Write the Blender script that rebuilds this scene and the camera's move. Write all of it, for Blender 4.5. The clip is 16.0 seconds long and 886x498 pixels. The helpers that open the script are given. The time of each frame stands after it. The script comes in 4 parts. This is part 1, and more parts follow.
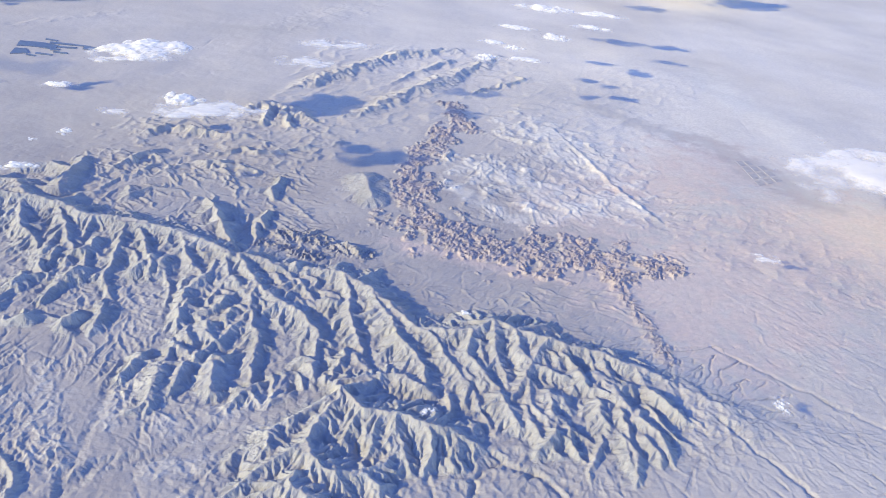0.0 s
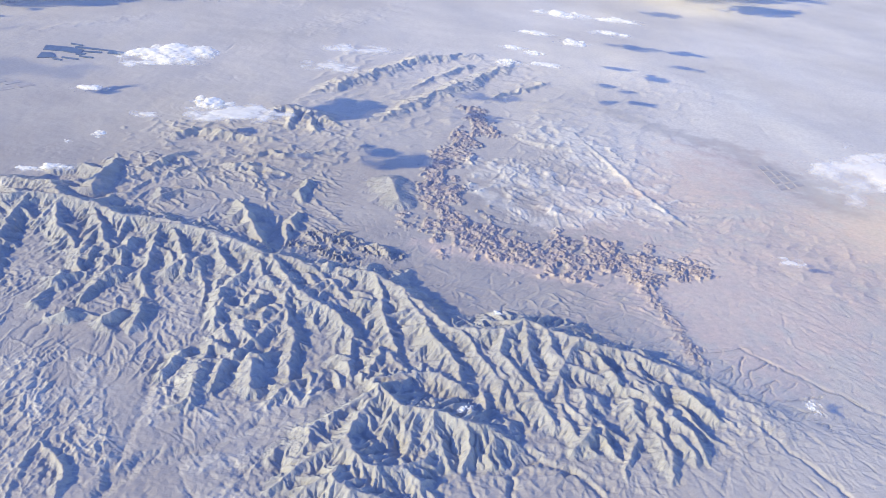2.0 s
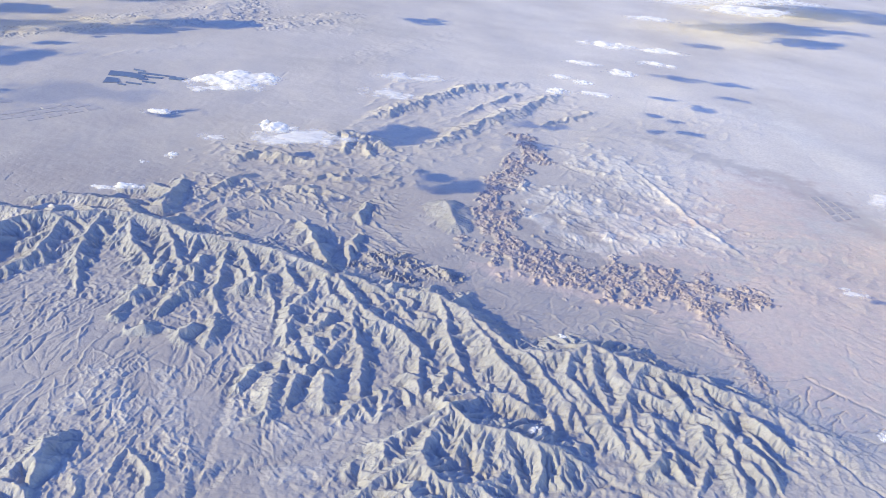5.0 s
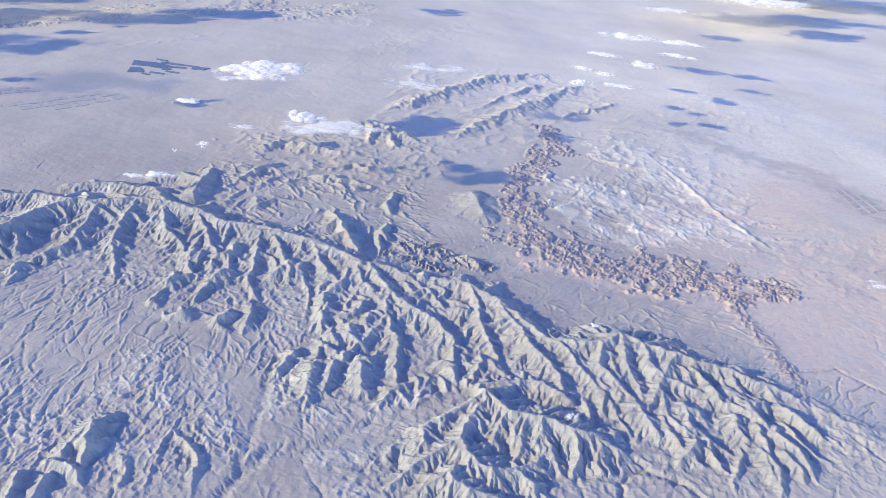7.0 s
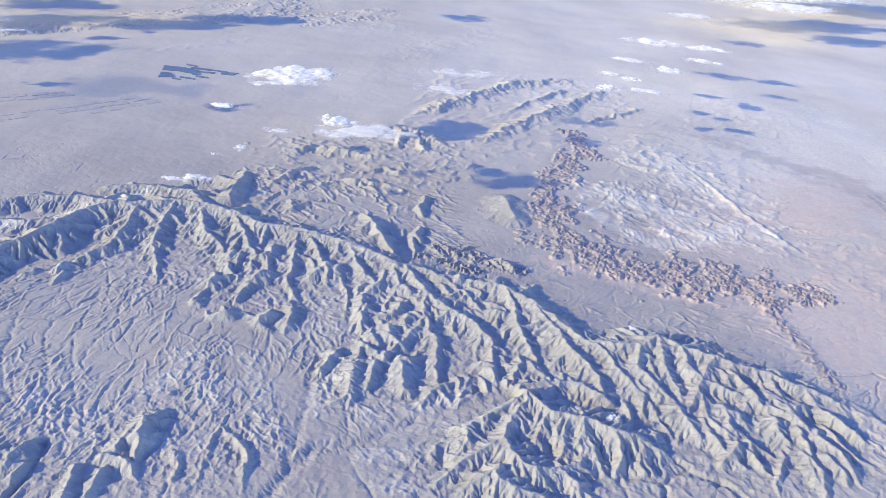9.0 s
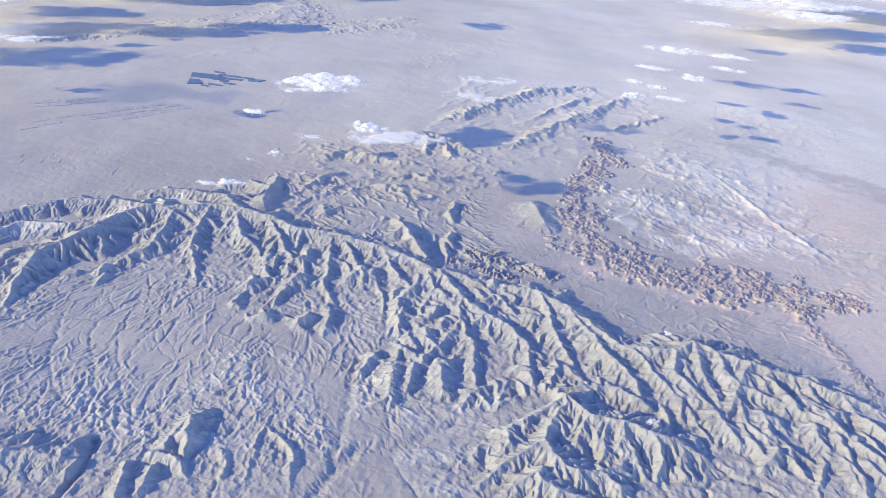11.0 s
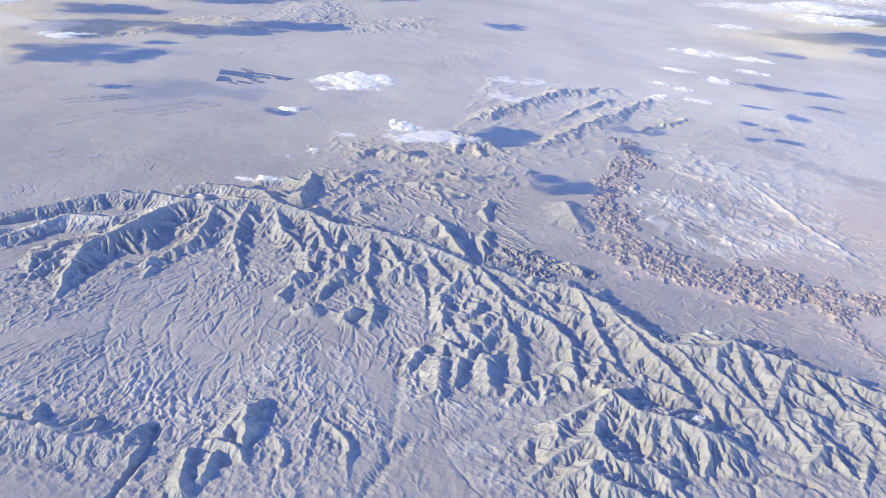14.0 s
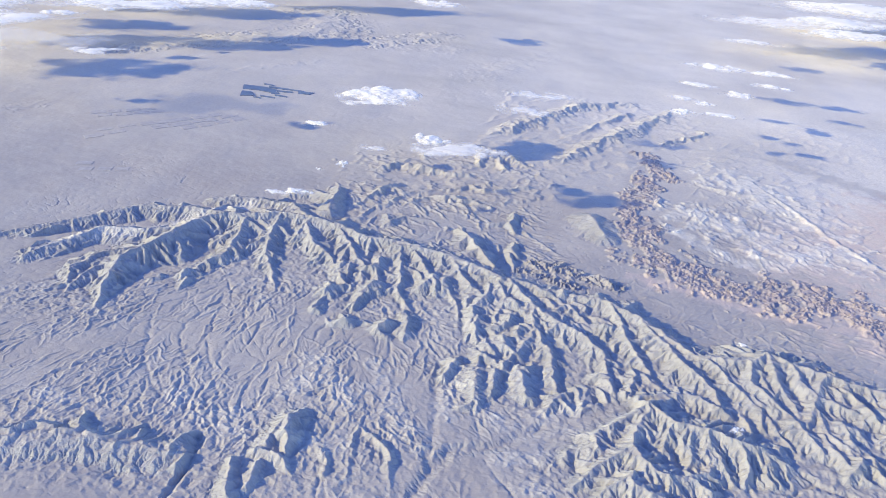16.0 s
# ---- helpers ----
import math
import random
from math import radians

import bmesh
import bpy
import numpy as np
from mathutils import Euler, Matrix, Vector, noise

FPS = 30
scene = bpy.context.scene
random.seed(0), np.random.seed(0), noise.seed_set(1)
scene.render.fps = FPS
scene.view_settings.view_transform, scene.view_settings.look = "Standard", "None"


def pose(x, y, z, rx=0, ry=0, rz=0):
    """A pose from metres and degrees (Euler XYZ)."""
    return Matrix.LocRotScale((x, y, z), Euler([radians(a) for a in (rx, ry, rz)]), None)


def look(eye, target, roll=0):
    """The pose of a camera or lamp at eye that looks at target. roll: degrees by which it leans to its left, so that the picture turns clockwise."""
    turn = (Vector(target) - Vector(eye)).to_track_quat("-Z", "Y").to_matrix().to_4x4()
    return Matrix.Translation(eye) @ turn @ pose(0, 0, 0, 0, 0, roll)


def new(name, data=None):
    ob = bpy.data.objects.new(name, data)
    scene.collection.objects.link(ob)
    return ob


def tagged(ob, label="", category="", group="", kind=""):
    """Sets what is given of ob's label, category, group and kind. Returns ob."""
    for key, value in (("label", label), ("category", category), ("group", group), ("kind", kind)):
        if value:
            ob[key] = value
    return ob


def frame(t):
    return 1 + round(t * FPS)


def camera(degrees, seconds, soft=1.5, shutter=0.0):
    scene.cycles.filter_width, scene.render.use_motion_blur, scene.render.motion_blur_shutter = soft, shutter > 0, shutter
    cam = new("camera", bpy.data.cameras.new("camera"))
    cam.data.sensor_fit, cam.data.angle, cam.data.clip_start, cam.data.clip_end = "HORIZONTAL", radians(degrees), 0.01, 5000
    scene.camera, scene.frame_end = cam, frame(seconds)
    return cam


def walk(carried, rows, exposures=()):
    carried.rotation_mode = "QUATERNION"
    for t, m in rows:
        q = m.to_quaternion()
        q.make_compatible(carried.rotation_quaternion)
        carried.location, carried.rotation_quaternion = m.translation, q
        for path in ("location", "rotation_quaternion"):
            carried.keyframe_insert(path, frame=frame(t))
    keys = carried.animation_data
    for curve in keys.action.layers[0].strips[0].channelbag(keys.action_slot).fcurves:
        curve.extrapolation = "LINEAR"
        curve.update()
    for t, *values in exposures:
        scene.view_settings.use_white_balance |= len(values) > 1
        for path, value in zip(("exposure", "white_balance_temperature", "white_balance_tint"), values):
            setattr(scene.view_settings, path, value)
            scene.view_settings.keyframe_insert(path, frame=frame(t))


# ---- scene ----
# The landscape is built as a model at 1 : 20, since the view reaches some 90 km: H is the flying height over the plain.
H = 350.0
cam = camera(66.8, 16.0, soft=0.2)
ROWS = [
    (0, 0.0000, -0.0000, 1.0000, 58.830, -4.032, 3.033),
    (0.5, -0.0147, -0.0078, 1.0005, 59.317, -4.015, 3.122),
    (1, -0.0302, -0.0147, 1.0006, 59.605, -3.992, 3.134),
    (1.5, -0.0450, -0.0222, 0.9998, 59.507, -4.000, 3.392),
    (2, -0.0601, -0.0285, 0.9992, 59.236, -3.983, 3.662),
    (2.5, -0.0760, -0.0364, 0.9998, 59.017, -4.017, 3.846),
    (3, -0.0911, -0.0432, 0.9999, 59.126, -4.015, 4.035),
    (3.5, -0.1064, -0.0505, 1.0003, 59.953, -4.020, 4.448),
    (4, -0.1227, -0.0579, 1.0008, 61.030, -3.936, 5.069),
    (4.5, -0.1382, -0.0649, 1.0007, 61.442, -3.884, 5.734),
    (7, -0.2143, -0.0985, 0.9998, 60.596, -3.901, 7.002),
    (7.5, -0.2288, -0.1062, 0.9999, 60.661, -3.882, 7.220),
    (8, -0.2445, -0.1133, 1.0000, 60.732, -3.876, 7.361),
    (8.5, -0.2596, -0.1204, 0.9997, 60.818, -3.807, 7.613),
    (9, -0.2747, -0.1280, 0.9994, 60.958, -3.643, 8.105),
    (11.5, -0.3497, -0.1647, 0.9994, 61.538, -3.534, 9.191),
    (12, -0.3652, -0.1717, 0.9994, 61.351, -3.700, 9.110),
    (12.5, -0.3803, -0.1790, 0.9999, 61.206, -3.900, 9.262),
    (13, -0.3956, -0.1861, 0.9994, 61.241, -4.005, 9.643),
    (13.5, -0.4101, -0.1943, 1.0001, 61.384, -3.954, 9.923),
    (14, -0.4257, -0.2014, 1.0001, 61.446, -3.927, 9.931),
    (14.5, -0.4411, -0.2083, 1.0002, 61.420, -3.910, 9.888),
    (15, -0.4562, -0.2157, 1.0005, 61.529, -3.905, 10.004),
    (15.5, -0.4720, -0.2235, 1.0006, 61.989, -3.882, 10.366),
    (16, -0.4868, -0.2308, 1.0007, 62.563, -3.734, 10.637),
]
walk(cam, [(t, pose(H * x, H * y, H * z, rx, ry, rz)) for t, x, y, z, rx, ry, rz in ROWS],
     exposures=[(0.0, 1.88, 8950, 9), (16.0, 1.88, 8950, 9)])

# ---- light ----
SUN = Vector((-2.5, -1.05, 1.0)).normalized()
world = bpy.data.worlds.new("sky")
scene.world = world
world.use_nodes = True
wn = world.node_tree
sky = wn.nodes.new("ShaderNodeTexSky")
sky.sky_type, sky.sun_disc = "NISHITA", False
sky.sun_elevation = math.asin(SUN.z)
sky.sun_rotation = math.atan2(SUN.x, SUN.y) % (2 * math.pi)
sky.altitude, sky.air_density, sky.dust_density, sky.ozone_density = 3000, 1.4, 0.0, 4.0
deep = wn.nodes.new("ShaderNodeHueSaturation")
deep.inputs["Hue"].default_value, deep.inputs["Saturation"].default_value = 0.524, 1.19
wn.links.new(sky.outputs[0], deep.inputs["Color"])
wn.links.new(deep.outputs[0], wn.nodes["Background"].inputs["Color"])
wn.nodes["Background"].inputs["Strength"].default_value = 0.15
lamp = bpy.data.lights.new("sun", "SUN")
lamp.energy, lamp.angle, lamp.color = 1.75, radians(0.5), (0.97, 0.95, 0.66)
sun = new("sun", lamp)
sun.matrix_world = look(SUN * 1000, (0, 0, 0))


# ---- materials ----
class Nodes:
    """Short writing for a node material."""

    def __init__(self, name):
        self.mat = bpy.data.materials.new(name)
        self.mat.use_nodes = True
        self.tree = self.mat.node_tree
        self.bsdf = self.tree.nodes["Principled BSDF"]
        self.place = self.tree.nodes.new("ShaderNodeNewGeometry").outputs["Position"]

    def put(self, socket, value):
        if isinstance(value, bpy.types.NodeSocket):
            self.tree.links.new(value, socket)
        elif value is not None:
            socket.default_value = value

    def attr(self, name):
        n = self.tree.nodes.new("ShaderNodeAttribute")
        n.attribute_name = name
        return n.outputs["Fac"]

    def noise(self, scale, detail=6.0, rough=0.6, warp=0.0, stretch=None, kind="FBM"):
        n = self.tree.nodes.new("ShaderNodeTexNoise")
        n.noise_type = kind
        n.inputs["Scale"].default_value, n.inputs["Detail"].default_value = scale, detail
        n.inputs["Roughness"].default_value, n.inputs["Distortion"].default_value = rough, warp
        where = self.place
        if stretch:
            m = self.tree.nodes.new("ShaderNodeMapping")
            m.inputs["Scale"].default_value, m.inputs["Rotation"].default_value = stretch[0], stretch[1]
            self.put(m.inputs["Vector"], where)
            where = m.outputs[0]
        self.put(n.inputs["Vector"], where)
        return n.outputs[0]

    def span(self, value, low, high, to_low=0.0, to_high=1.0):
        n = self.tree.nodes.new("ShaderNodeMapRange")
        for key, v in zip(("Value", "From Min", "From Max", "To Min", "To Max"), (value, low, high, to_low, to_high)):
            self.put(n.inputs[key], v)
        return n.outputs[0]

    def mul(self, a, b, how="MULTIPLY"):
        n = self.tree.nodes.new("ShaderNodeMath")
        n.operation = how
        self.put(n.inputs[0], a), self.put(n.inputs[1], b)
        return n.outputs[0]

    def mix(self, fac, a, b, blend="MIX"):
        n = self.tree.nodes.new("ShaderNodeMix")
        n.data_type, n.blend_type = "RGBA", blend
        for socket, v in ((n.inputs[0], fac), (n.inputs[6], a), (n.inputs[7], b)):
            self.put(socket, (*v, 1) if isinstance(v, tuple) else v)
        return n.outputs[2]

    def bump(self, height, strength, distance):
        n = self.tree.nodes.new("ShaderNodeBump")
        n.inputs["Strength"].default_value, n.inputs["Distance"].default_value = strength, distance
        self.put(n.inputs["Height"], height)
        self.put(self.bsdf.inputs["Normal"], n.outputs[0])


def desert_material():
    n = Nodes("desert_ground")
    broad, patch, grain, fine = n.noise(0.006, 5), n.noise(0.035, 8, 0.62, 0.6), n.noise(0.22, 7, 0.65), n.noise(0.9, 4, 0.6)
    plain = n.mix(n.span(broad, 0.35, 0.65), (0.335, 0.305, 0.29), (0.41, 0.38, 0.355))
    # Far plain painted paler, standing in for haze over it as well as pale flats.
    plain = n.mix(n.attr("haze_playa"), plain, (0.69, 0.64, 0.575))
    plain = n.mix(n.span(patch, 0.45, 0.8, 0, 0.25), plain, (0.53, 0.505, 0.465))
    plain = n.mix(n.mul(n.attr("wash"), n.span(grain, 0.3, 0.7, 0.5, 1.0)), plain, (0.54, 0.515, 0.49))
    rock = n.mix(n.span(patch, 0.35, 0.65), (0.275, 0.278, 0.282), (0.36, 0.363, 0.366))
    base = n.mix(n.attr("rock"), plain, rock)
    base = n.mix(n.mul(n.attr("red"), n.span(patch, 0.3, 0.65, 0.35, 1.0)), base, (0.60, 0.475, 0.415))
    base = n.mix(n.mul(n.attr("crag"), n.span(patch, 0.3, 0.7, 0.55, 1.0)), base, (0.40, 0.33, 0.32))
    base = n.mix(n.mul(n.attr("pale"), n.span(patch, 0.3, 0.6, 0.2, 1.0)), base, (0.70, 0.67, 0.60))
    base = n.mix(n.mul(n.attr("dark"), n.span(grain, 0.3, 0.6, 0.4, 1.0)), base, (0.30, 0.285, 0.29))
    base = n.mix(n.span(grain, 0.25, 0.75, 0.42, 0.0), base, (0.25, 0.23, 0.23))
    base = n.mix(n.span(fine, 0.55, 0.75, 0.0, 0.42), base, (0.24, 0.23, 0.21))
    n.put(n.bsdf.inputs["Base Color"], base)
    n.put(n.bsdf.inputs["Roughness"], n.span(grain, 0.2, 0.8, 0.85, 1.0))
    n.put(n.bsdf.inputs["Specular IOR Level"], 0.1)
    folds = [n.tree.nodes.new("ShaderNodeMath") for _ in range(3)]
    height = None
    for node, scale, amount in zip(folds, (0.075, 0.19, 0.5), (0.5, 1.1, 0.8)):
        node.operation = "ABSOLUTE"
        n.put(node.inputs[0], n.mul(n.noise(scale, 2, 0.5, 0.6, ((1, 1, 0.25), (0, 0, 0))), 0.5, "SUBTRACT"))
        one = n.mul(node.outputs[0], -amount)
        height = n.mul(height, one, "ADD") if height else one
    relief = n.mul(n.mul(height, n.mul(n.attr("rock"), n.span(n.attr("haze_playa"), 0.1, 0.7, 0.15, 0.03), "MAXIMUM")), n.mul(fine, 0.15), "ADD")
    n.bump(relief, 1.0, 1.0)
    return n.mat


DESERT = desert_material()


# ---- the shape of the land, in flying heights ----
def lattice(ix, iy, seed):
    h = (ix.astype(np.int64) * 374761393 + iy.astype(np.int64) * 668265263 + seed * 1442695041) & 0xFFFFFFFF
    h = ((h ^ (h >> 13)) * 1274126177) & 0xFFFFFFFF
    return (h ^ (h >> 16)) & 0xFFFFFFFF


def perlin(x, y, seed=0):
    fx, fy = np.floor(x), np.floor(y)
    ix, iy, u, v = fx.astype(np.int64), fy.astype(np.int64), x - fx, y - fy
    total = 0.0
    su, sv = u * u * u * (u * (u * 6 - 15) + 10), v * v * v * (v * (v * 6 - 15) + 10)
    for a in (0, 1):
        for b in (0, 1):
            ang = lattice(ix + a, iy + b, seed) * (2 * np.pi / 4294967296.0)
            w = (su if a else 1 - su) * (sv if b else 1 - sv)
            total = total + w * (np.cos(ang) * (u - a) + np.sin(ang) * (v - b))
    return total * 1.5


def fbm(x, y, wave, octaves=4, gain=0.5, seed=0):
    out, amp, f = 0.0, 1.0, 1.0 / wave
    for k in range(octaves):
        out = out + amp * perlin(x * f + 17.3 * k, y * f - 9.1 * k, seed + k)
        amp, f = amp * gain, f * 2.03
    return out


def fold(x, y, wave, octaves=3, gain=0.42, seed=0):
    """Creased land: straight slopes that meet in sharp crests."""
    out, amp, f = 0.0, 1.0, 1.0 / wave
    for k in range(octaves):
        out = out + amp * (1 - 2.6 * np.abs(perlin(x * f + 7.7 * k, y * f + 1.3 * k, seed + k)))
        amp, f = amp * gain, f * 2.1
    return out


def smooth(a, b, v):
    t = np.clip((v - a) / (b - a), 0, 1)
    return t * t * (3 - 2 * t)


RIDGES = {}


def ridge(group, slope, *crest):
    """A crest line of (x, y, height) whose sides fall at the slope."""
    RIDGES.setdefault(group, []).append((slope, crest))


ridge("main", 0.46, (-0.918, 1.581, 0.034), (-0.847, 1.581, 0.034), (-0.747, 1.567, 0.034), (-0.684, 1.544, 0.032), (-0.568, 1.476, 0.034), (-0.520, 1.483, 0.031), (-0.453, 1.457, 0.028), (-0.395, 1.460, 0.025), (-0.333, 1.449, 0.028), (-0.262, 1.430, 0.034), (-0.188, 1.377, 0.034), (-0.124, 1.307, 0.031), (-0.056, 1.236, 0.031), (0.005, 1.228, 0.038), (0.071, 1.232, 0.043), (0.120, 1.268, 0.047), (0.169, 1.247, 0.042), (0.239, 1.229, 0.040), (0.302, 1.212, 0.036), (0.365, 1.198, 0.031), (0.412, 1.176, 0.029), (0.471, 1.153, 0.022), (0.525, 1.126, 0.016), (0.569, 1.100, 0.010), (0.617, 1.069, 0.000))
ridge("main", 0.46, (-0.543, 1.457, 0.031), (-0.588, 1.492, 0.032), (-0.679, 1.532, 0.034), (-0.811, 1.581, 0.036), (-0.917, 1.607, 0.036), (-1.018, 1.605, 0.037), (-1.128, 1.656, 0.041), (-1.235, 1.682, 0.043), (-1.333, 1.681, 0.043), (-1.416, 1.644, 0.043), (-1.500, 1.629, 0.042))
ridge("spine", 0.62, (-1.500, 1.629, 0.042), (-1.568, 1.571, 0.041), (-1.587, 1.473, 0.048), (-1.618, 1.370, 0.043), (-1.657, 1.294, 0.037), (-1.621, 1.159, 0.024), (-1.583, 1.059, 0.005))
ridge("main", 0.58, (-0.897, 1.568, 0.031), (-0.868, 1.463, 0.025), (-0.845, 1.353, 0.019), (-0.796, 1.274, 0.011))
ridge("main", 0.58, (-0.941, 1.499, 0.031), (-0.934, 1.437, 0.025), (-0.905, 1.361, 0.015))
ridge("main", 0.58, (-1.055, 1.556, 0.031), (-1.052, 1.475, 0.025), (-1.059, 1.412, 0.019), (-1.022, 1.333, 0.010))
ridge("main", 0.58, (-0.840, 1.562, 0.031), (-0.786, 1.462, 0.025), (-0.727, 1.410, 0.020), (-0.678, 1.334, 0.015), (-0.661, 1.262, 0.010))
ridge("main", 0.53, (-0.726, 1.551, 0.031), (-0.657, 1.425, 0.026), (-0.589, 1.366, 0.021), (-0.587, 1.292, 0.012))
ridge("main", 0.53, (-0.582, 1.471, 0.032), (-0.549, 1.378, 0.025), (-0.568, 1.269, 0.015), (-0.589, 1.196, 0.009))
ridge("main", 0.53, (-0.548, 1.473, 0.034), (-0.470, 1.365, 0.031), (-0.398, 1.306, 0.029), (-0.325, 1.254, 0.025), (-0.282, 1.205, 0.021), (-0.265, 1.117, 0.014), (-0.267, 1.037, 0.005))
ridge("main", 0.53, (-0.470, 1.365, 0.031), (-0.456, 1.265, 0.022), (-0.419, 1.188, 0.019), (-0.401, 1.098, 0.014), (-0.386, 1.019, 0.006))
ridge("main", 0.58, (-0.456, 1.265, 0.022), (-0.489, 1.179, 0.017), (-0.535, 1.078, 0.015), (-0.521, 1.019, 0.006))
ridge("main", 0.58, (-0.565, 1.154, 0.012), (-0.594, 1.084, 0.011), (-0.600, 1.048, 0.010), (-0.580, 0.997, 0.004))
ridge("main", 0.53, (-0.261, 1.425, 0.034), (-0.230, 1.350, 0.028), (-0.227, 1.287, 0.027), (-0.196, 1.217, 0.021), (-0.171, 1.155, 0.016), (-0.154, 1.107, 0.011))
ridge("main", 0.50, (-0.187, 1.372, 0.034), (-0.154, 1.309, 0.031), (-0.117, 1.248, 0.031), (-0.096, 1.200, 0.030), (-0.067, 1.134, 0.022), (-0.087, 1.085, 0.014))
ridge("main", 0.50, (-0.056, 1.236, 0.031), (-0.014, 1.206, 0.034), (0.014, 1.148, 0.028), (0.034, 1.116, 0.025), (0.081, 1.050, 0.019), (0.104, 0.987, 0.012), (0.114, 0.929, 0.002))
ridge("main", 0.50, (0.071, 1.228, 0.043), (0.058, 1.157, 0.034), (0.090, 1.117, 0.031), (0.131, 1.071, 0.021), (0.141, 1.015, 0.012))
ridge("main", 0.50, (0.120, 1.262, 0.047), (0.124, 1.191, 0.037), (0.145, 1.113, 0.025), (0.147, 1.060, 0.017))
ridge("main", 0.50, (0.239, 1.225, 0.040), (0.208, 1.150, 0.032), (0.174, 1.089, 0.026), (0.148, 1.017, 0.019), (0.129, 0.975, 0.011), (0.119, 0.917, 0.001))
ridge("main", 0.50, (0.169, 1.247, 0.042), (0.179, 1.189, 0.037), (0.208, 1.150, 0.032))
ridge("main", 0.50, (0.208, 1.150, 0.032), (0.280, 1.117, 0.026), (0.326, 1.094, 0.024), (0.382, 1.063, 0.019), (0.446, 1.028, 0.012), (0.512, 1.011, 0.005))
ridge("main", 0.50, (0.192, 1.093, 0.025), (0.201, 1.028, 0.022), (0.227, 0.993, 0.021), (0.265, 0.979, 0.016), (0.318, 0.948, 0.009), (0.326, 0.926, 0.002))
ridge("main", 0.53, (0.188, 1.027, 0.022), (0.202, 0.965, 0.015), (0.209, 0.905, 0.002))
ridge("main", 0.50, (0.284, 1.220, 0.037), (0.290, 1.159, 0.026), (0.293, 1.127, 0.022))
ridge("main", 0.50, (0.365, 1.194, 0.031), (0.369, 1.143, 0.025), (0.386, 1.089, 0.019))
ridge("main", 0.50, (0.425, 1.175, 0.027), (0.451, 1.114, 0.019), (0.479, 1.073, 0.012), (0.482, 1.032, 0.005))
ridge("main", 0.50, (0.489, 1.147, 0.019), (0.530, 1.089, 0.011), (0.534, 1.054, 0.004))
ridge("main", 0.58, (-1.330, 1.673, 0.043), (-1.322, 1.584, 0.034), (-1.277, 1.440, 0.022), (-1.186, 1.297, 0.005))
ridge("main", 0.58, (-1.426, 1.624, 0.041), (-1.404, 1.500, 0.031), (-1.401, 1.400, 0.022), (-1.443, 1.334, 0.012))
ridge("main", 0.58, (-1.248, 1.669, 0.037), (-1.161, 1.539, 0.031), (-1.079, 1.463, 0.024), (-1.010, 1.338, 0.012))
ridge("main", 0.58, (-1.127, 1.655, 0.037), (-1.042, 1.537, 0.031), (-0.980, 1.455, 0.025), (-0.938, 1.295, 0.010))
ridge("main", 0.53, (-1.598, 1.486, 0.037), (-1.532, 1.398, 0.022), (-1.518, 1.365, 0.012))
ridge("main", 0.50, (-1.664, 1.305, 0.025), (-1.712, 1.207, 0.017), (-1.709, 1.128, 0.007))
ridge("main", 0.50, (-1.626, 1.381, 0.031), (-1.730, 1.310, 0.025), (-1.767, 1.221, 0.019), (-1.728, 1.149, 0.010), (-1.778, 1.086, 0.002))
ridge("main", 0.41, (-1.608, 1.501, 0.031), (-1.722, 1.466, 0.028), (-1.832, 1.456, 0.025), (-1.882, 1.365, 0.021), (-1.942, 1.248, 0.012))
ridge("main", 0.41, (-1.508, 1.645, 0.034), (-1.664, 1.668, 0.028), (-1.813, 1.639, 0.025), (-1.920, 1.525, 0.021), (-2.037, 1.413, 0.014), (-2.108, 1.356, 0.009))
ridge("main", 0.38, (-1.239, 1.695, 0.037), (-1.335, 1.790, 0.031), (-1.488, 1.815, 0.025), (-1.621, 1.782, 0.019))
ridge("near", 0.65, (-0.370, 0.826, 0.011), (-0.350, 0.869, 0.020), (-0.320, 0.915, 0.037), (-0.274, 0.961, 0.041), (-0.233, 0.986, 0.045), (-0.192, 1.003, 0.045), (-0.139, 0.958, 0.045), (-0.071, 0.948, 0.045), (-0.003, 0.935, 0.040), (0.040, 0.934, 0.033), (0.084, 0.915, 0.015), (0.107, 0.912, 0.001))
ridge("near", 0.65, (-0.320, 0.915, 0.037), (-0.302, 0.863, 0.027), (-0.325, 0.818, 0.011))
ridge("near", 0.69, (-0.191, 0.999, 0.045), (-0.210, 0.948, 0.037), (-0.226, 0.896, 0.033), (-0.235, 0.868, 0.038))
ridge("near", 0.69, (-0.139, 0.958, 0.045), (-0.160, 0.913, 0.030), (-0.171, 0.878, 0.018))
ridge("near", 0.69, (-0.071, 0.948, 0.045), (-0.079, 0.915, 0.033), (-0.064, 0.880, 0.023), (-0.039, 0.852, 0.005))
ridge("near", 0.69, (-0.104, 0.950, 0.045), (-0.115, 0.904, 0.030), (-0.102, 0.877, 0.022))
ridge("near", 0.69, (-0.003, 0.935, 0.040), (0.008, 0.903, 0.023), (0.005, 0.866, 0.005))
ridge("near", 0.65, (-0.345, 0.754, 0.011), (-0.309, 0.805, 0.020), (-0.268, 0.847, 0.029), (-0.235, 0.870, 0.038), (-0.212, 0.834, 0.037), (-0.178, 0.813, 0.033), (-0.138, 0.814, 0.027), (-0.073, 0.857, 0.020), (-0.021, 0.851, 0.004))
ridge("near", 0.65, (-0.310, 0.737, 0.009), (-0.259, 0.773, 0.027), (-0.235, 0.801, 0.034), (-0.238, 0.782, 0.034), (-0.204, 0.752, 0.030), (-0.106, 0.736, 0.018))
